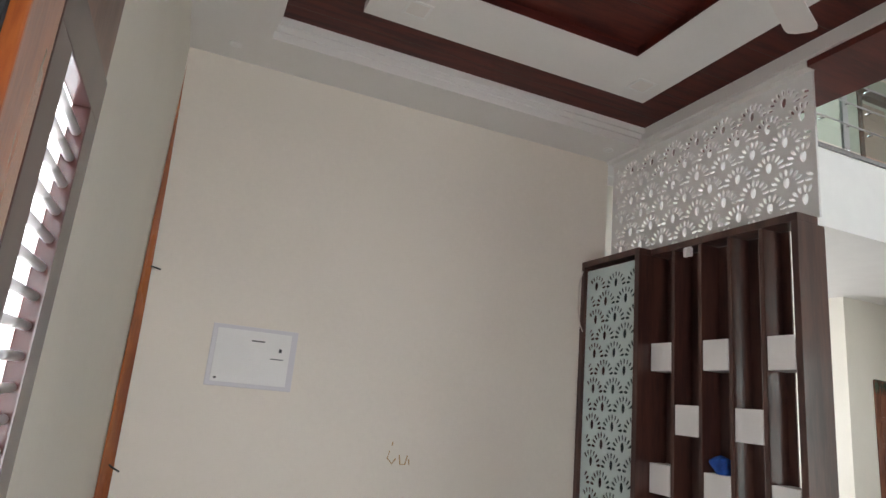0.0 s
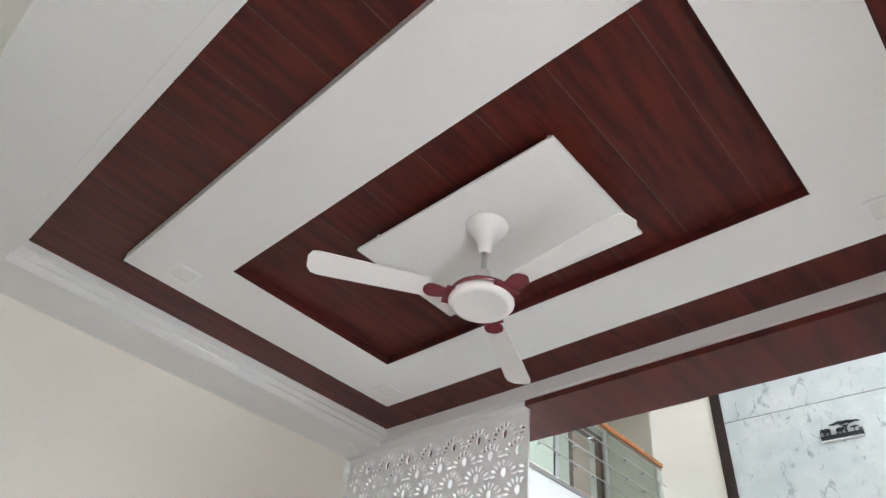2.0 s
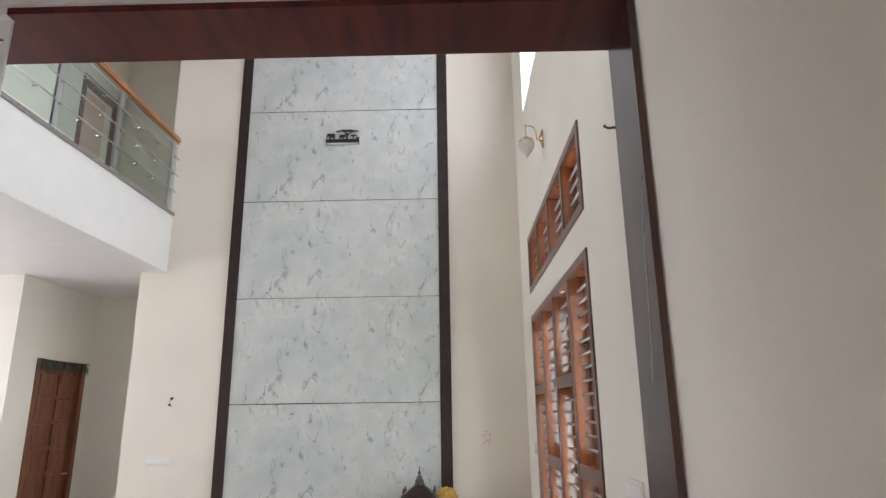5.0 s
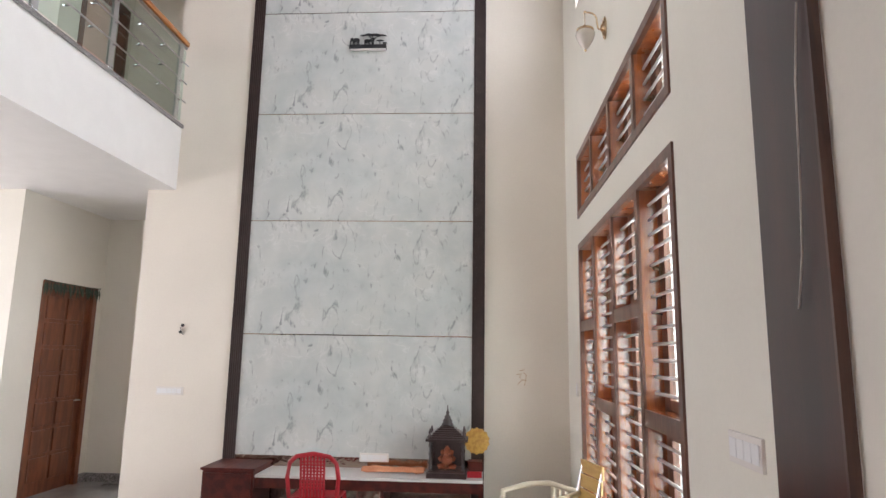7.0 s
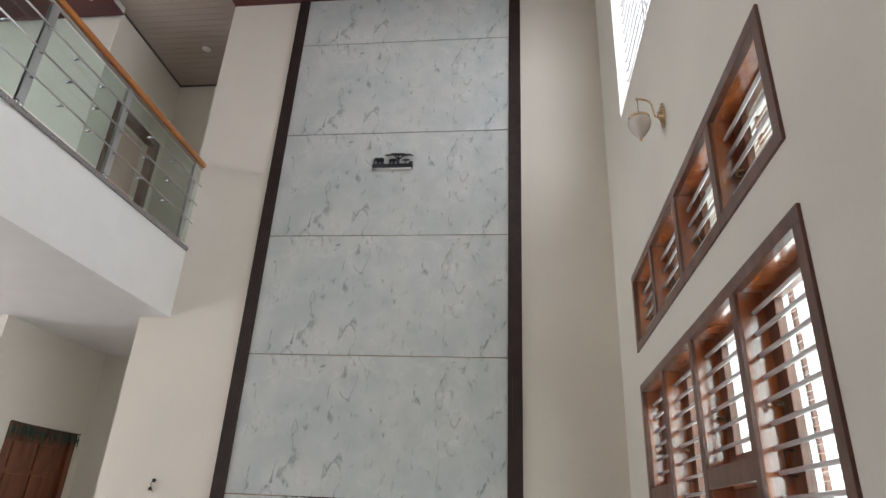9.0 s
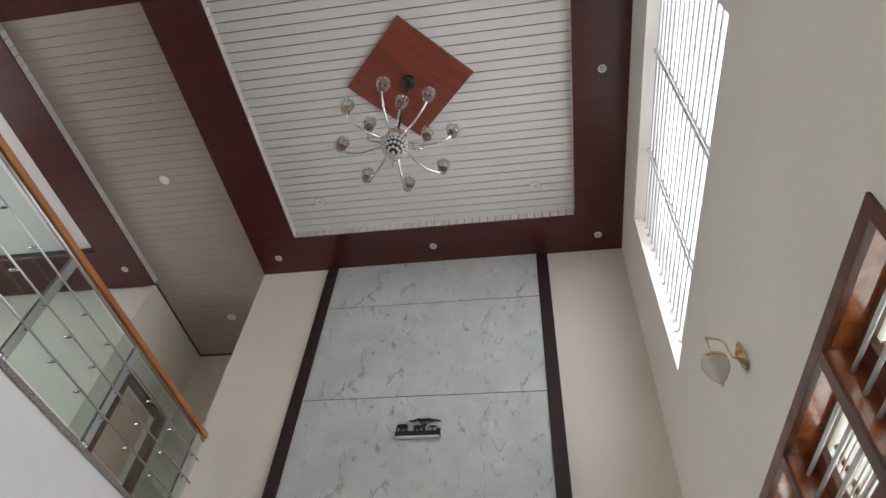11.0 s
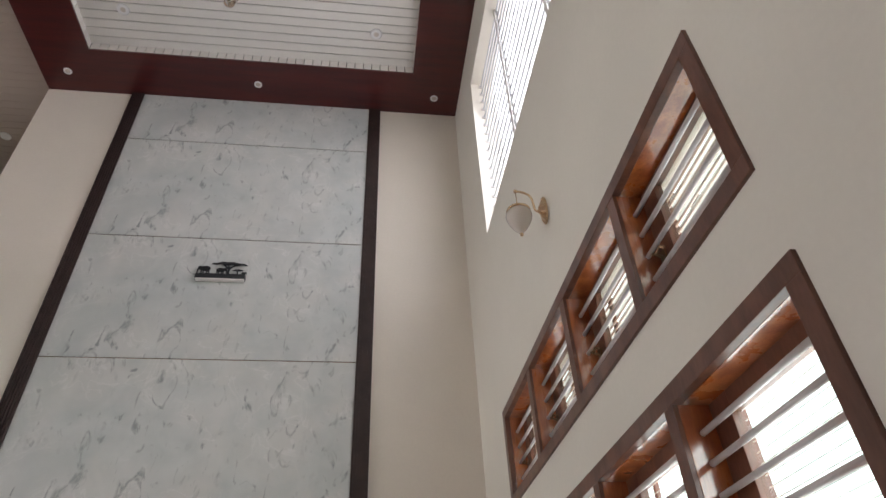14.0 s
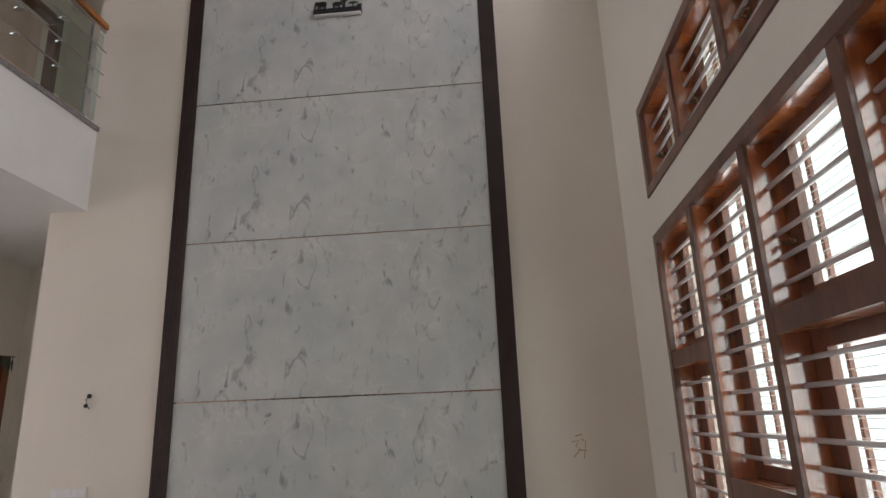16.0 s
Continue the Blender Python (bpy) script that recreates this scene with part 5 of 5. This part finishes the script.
man = thing("prayer_shrine", (2.215, -0.30, 0.55), "small dark carved wooden shrine with a spired roof on the desk", "shrine")
boxes("base", EBONY, [(-0.19, 0.19, -0.15, 0.15, 0, 0.05), (-0.175, 0.175, -0.135, 0.135, 0.05, 0.075)], man, "stepped dark base", bevel=0.004)
for x in (-0.155, 0.155):
    for y in (-0.115, 0.115):
        bm = bmesh.new()
        turned(bm, [(0.018, 0.075), (0.018, 0.10), (0.011, 0.11), (0.017, 0.15), (0.010, 0.19), (0.018, 0.22), (0.010, 0.25), (0.018, 0.29), (0.016, 0.335)], (x, y, 0), 12)
        smooth(part("pillar", bm, EBONY, man, "turned dark pillar"))
boxes("back", EBONY, [(-0.15, 0.15, 0.12, 0.128, 0.075, 0.335)], man)
bm = bmesh.new()
box(bm, -0.20, 0.20, -0.16, 0.16, 0.335, 0.36, bevel=0.004)
for k in range(6):
    w = 0.18 - k * 0.022
    box(bm, -w, w, -w * 0.8, w * 0.8, 0.36 + k * 0.018, 0.378 + k * 0.018)
part("roof", bm, EBONY, man, "stepped dark roof")
bm = bmesh.new()
turned(bm, [(0.055, 0.467), (0.06, 0.485), (0.045, 0.50), (0.05, 0.52), (0.028, 0.54), (0.033, 0.555), (0.012, 0.575), (0.02, 0.595), (0.008, 0.615), (0.004, 0.665)], (0, 0, 0), 16)
smooth(part("spire", bm, EBONY, man, "turned dark spire"))
for x in (-0.16, 0.16):
    for y in (-0.12, 0.12):
        bm = bmesh.new()
        turned(bm, [(0.018, 0.36), (0.022, 0.38), (0.01, 0.395), (0.016, 0.415), (0.004, 0.455)], (x, y, 0), 12)
        smooth(part("finial", bm, EBONY, man, "small turned finial"))
bm = bmesh.new()
for k in range(9):
    a = math.pi * k / 9
    b = math.pi * (k + 1) / 9
    box(bm, min(-0.13 * math.cos(a), -0.13 * math.cos(b)), max(-0.13 * math.cos(a), -0.13 * math.cos(b)), -0.125, -0.117, 0.335 - 0.07 + 0.06 * math.sin((a + b) / 2), 0.335)
part("arch", bm, EBONY, man, "scalloped front arch")
bm = bmesh.new()
bmesh.ops.create_icosphere(bm, subdivisions=2, radius=0.055, matrix=Matrix.Translation((0, 0, 0.075)) @ Matrix.Diagonal((1.05, 0.8, 1.05, 1)))
bmesh.ops.create_icosphere(bm, subdivisions=2, radius=0.034, matrix=Matrix.Translation((0, -0.01, 0.145)))
turned(bm, [(0.03, 0.168), (0.025, 0.185), (0.01, 0.205)], seg=12)
for s_ in (-1, 1):
    bmesh.ops.create_icosphere(bm, subdivisions=2, radius=0.024, matrix=Matrix.Translation((s_ * 0.043, 0, 0.145)) @ Matrix.Diagonal((0.9, 0.3, 1.1, 1)))
    sweep(bm, [(s_ * 0.045, 0, 0.11), (s_ * 0.075, -0.02, 0.09), (s_ * 0.06, -0.04, 0.075)], 0.014, 8)
    sweep(bm, [(s_ * 0.03, -0.02, 0.03), (s_ * 0.075, -0.03, 0.025), (s_ * 0.02, -0.06, 0.02)], 0.02, 8)
sweep(bm, [(0, -0.035, 0.14), (0.005, -0.055, 0.11), (0.02, -0.05, 0.085), (0.03, -0.05, 0.095)], [0.014, 0.012, 0.009, 0.007], 8)
box(bm, -0.08, 0.08, -0.06, 0.05, 0, 0.014)
tagged(smooth(part("seated_statue", bm, IDOLM, m=pose(2.215, -0.31, 0.626))), "small orange seated deity statue inside the wooden shrine", "statue")

disc = thing("gold_disc", (2.50, -0.17, 0.865), "round gold paper fan leaning behind the shrine", "ornament")
bm = bmesh.new()
n = 28
ring = []
for k in range(n):
    r = 0.13 if k % 2 else 0.118
    ring.append((math.cos(k * math.tau / n) * r, math.sin(k * math.tau / n) * r))
f = [bm.verts.new((x, -0.004 + (0.003 if i % 2 else 0), z)) for i, (x, z) in enumerate(ring)]
g2 = [bm.verts.new((x, 0.004, z)) for x, z in ring]
cf = bm.verts.new((0, -0.012, 0))
cb = bm.verts.new((0, 0.006, 0))
for k in range(n):
    bm.faces.new((f[k], f[(k + 1) % n], cf))
    bm.faces.new((g2[(k + 1) % n], g2[k], cb))
    bm.faces.new((f[k], g2[k], g2[(k + 1) % n], f[(k + 1) % n]))
part("disc", bm, GOLDD, disc)
boxes("stand", EBONY, [(-0.02, 0.02, 0.006, 0.02, -0.255, -0.05)], disc, "dark stand")
bk = boxes("stacked_box", REDP, [(2.41, 2.55, -0.36, -0.22, 0.55, 0.61)], bevel=0.003)
tagged(bk, "small red box on the desk beside the shrine", "box")
bk = boxes("stacked_box", LAM, [(2.42, 2.555, -0.36, -0.22, 0.611, 0.70)], bevel=0.003)
tagged(bk, "dark red box stacked on the red one", "box")
bm = bmesh.new()
bmesh.ops.create_grid(bm, x_segments=60, y_segments=16, size=0.5)
for v in bm.verts:
    x, y = v.co.x, v.co.y
    v.co = Vector((x * 0.62, y * 0.18 * (1 + 0.2 * noise.noise(Vector((x * 5, 0, 0)))), 0.012 + 0.03 * (1 - abs(2 * y) ** 2) + 0.016 * noise.noise(Vector((x * 9, y * 5, 1)))))
bmesh.ops.solidify(bm, geom=bm.faces[:], thickness=0.006)
zmin = min(v.co.z for v in bm.verts)
tagged(smooth(part("folded_cloth", bm, CLOTH, m=pose(1.68, -0.16, 0.55 - zmin))), "long rumpled orange cloth lying on the desk", "cloth")

cc = thing("cream_chair", (3.02, -1.35, 0), "cream plastic armchair under the window", "chair", rz=-60)
boxes("seat", CREAMP, [(-0.22, 0.22, -0.2, 0.22, 0.38, 0.41)], cc, bevel=0.012)
bm = bmesh.new()
sweep(bm, [(-0.25, -0.2, 0.40), (-0.27, -0.19, 0.62), (-0.26, 0.05, 0.655), (-0.2, 0.22, 0.66), (0.2, 0.22, 0.66), (0.26, 0.05, 0.655), (0.27, -0.19, 0.62), (0.25, -0.2, 0.40)], 0.022, 10)
smooth(part("arm_rail", bm, CREAMP, cc, "curved cream arm and back rail"))
for k in range(5):
    boxes("back_slat", CREAMP, [(-0.17 + k * 0.075, -0.13 + k * 0.075, 0.21, 0.225, 0.41, 0.66)], cc)
for x in (-0.2, 0.2):
    for y in (-0.18, 0.2):
        bm = bmesh.new()
        sweep(bm, [(x, y, 0.39), (x * 1.15, y * 1.15, 0)], [0.02, 0.015], 8)
        part("leg", bm, CREAMP, cc)
yb = thing("slatted_chair", (3.18, -1.62, 0), "folding chair with yellow wooden back slats leaning by the window", "chair", rz=-75)
for k in range(4):
    boxes("back_slat", YELLOW, [(-0.19, 0.19, 0.16 + k * 0.012, 0.178 + k * 0.012, 0.50 + k * 0.105, 0.597 + k * 0.105)], yb, "yellow wooden slat", bevel=0.006)
for x in (-0.17, 0.17):
    bm = bmesh.new()
    sweep(bm, [(x, -0.2, 0.0), (x, 0.10, 0.42), (x, 0.21, 0.88)], 0.012, 8)
    part("side_rail", bm, STEEL, yb, "steel side tube")
    bm = bmesh.new()
    sweep(bm, [(x * 0.9, 0.25, 0.0), (x * 0.9, 0.0, 0.40), (x * 0.9, -0.16, 0.42)], 0.012, 8)
    part("leg", bm, STEEL, yb)
boxes("seat", YELLOW, [(-0.18, 0.18, -0.18, 0.14, 0.425, 0.44)], yb, "yellow wooden seat", bevel=0.004)
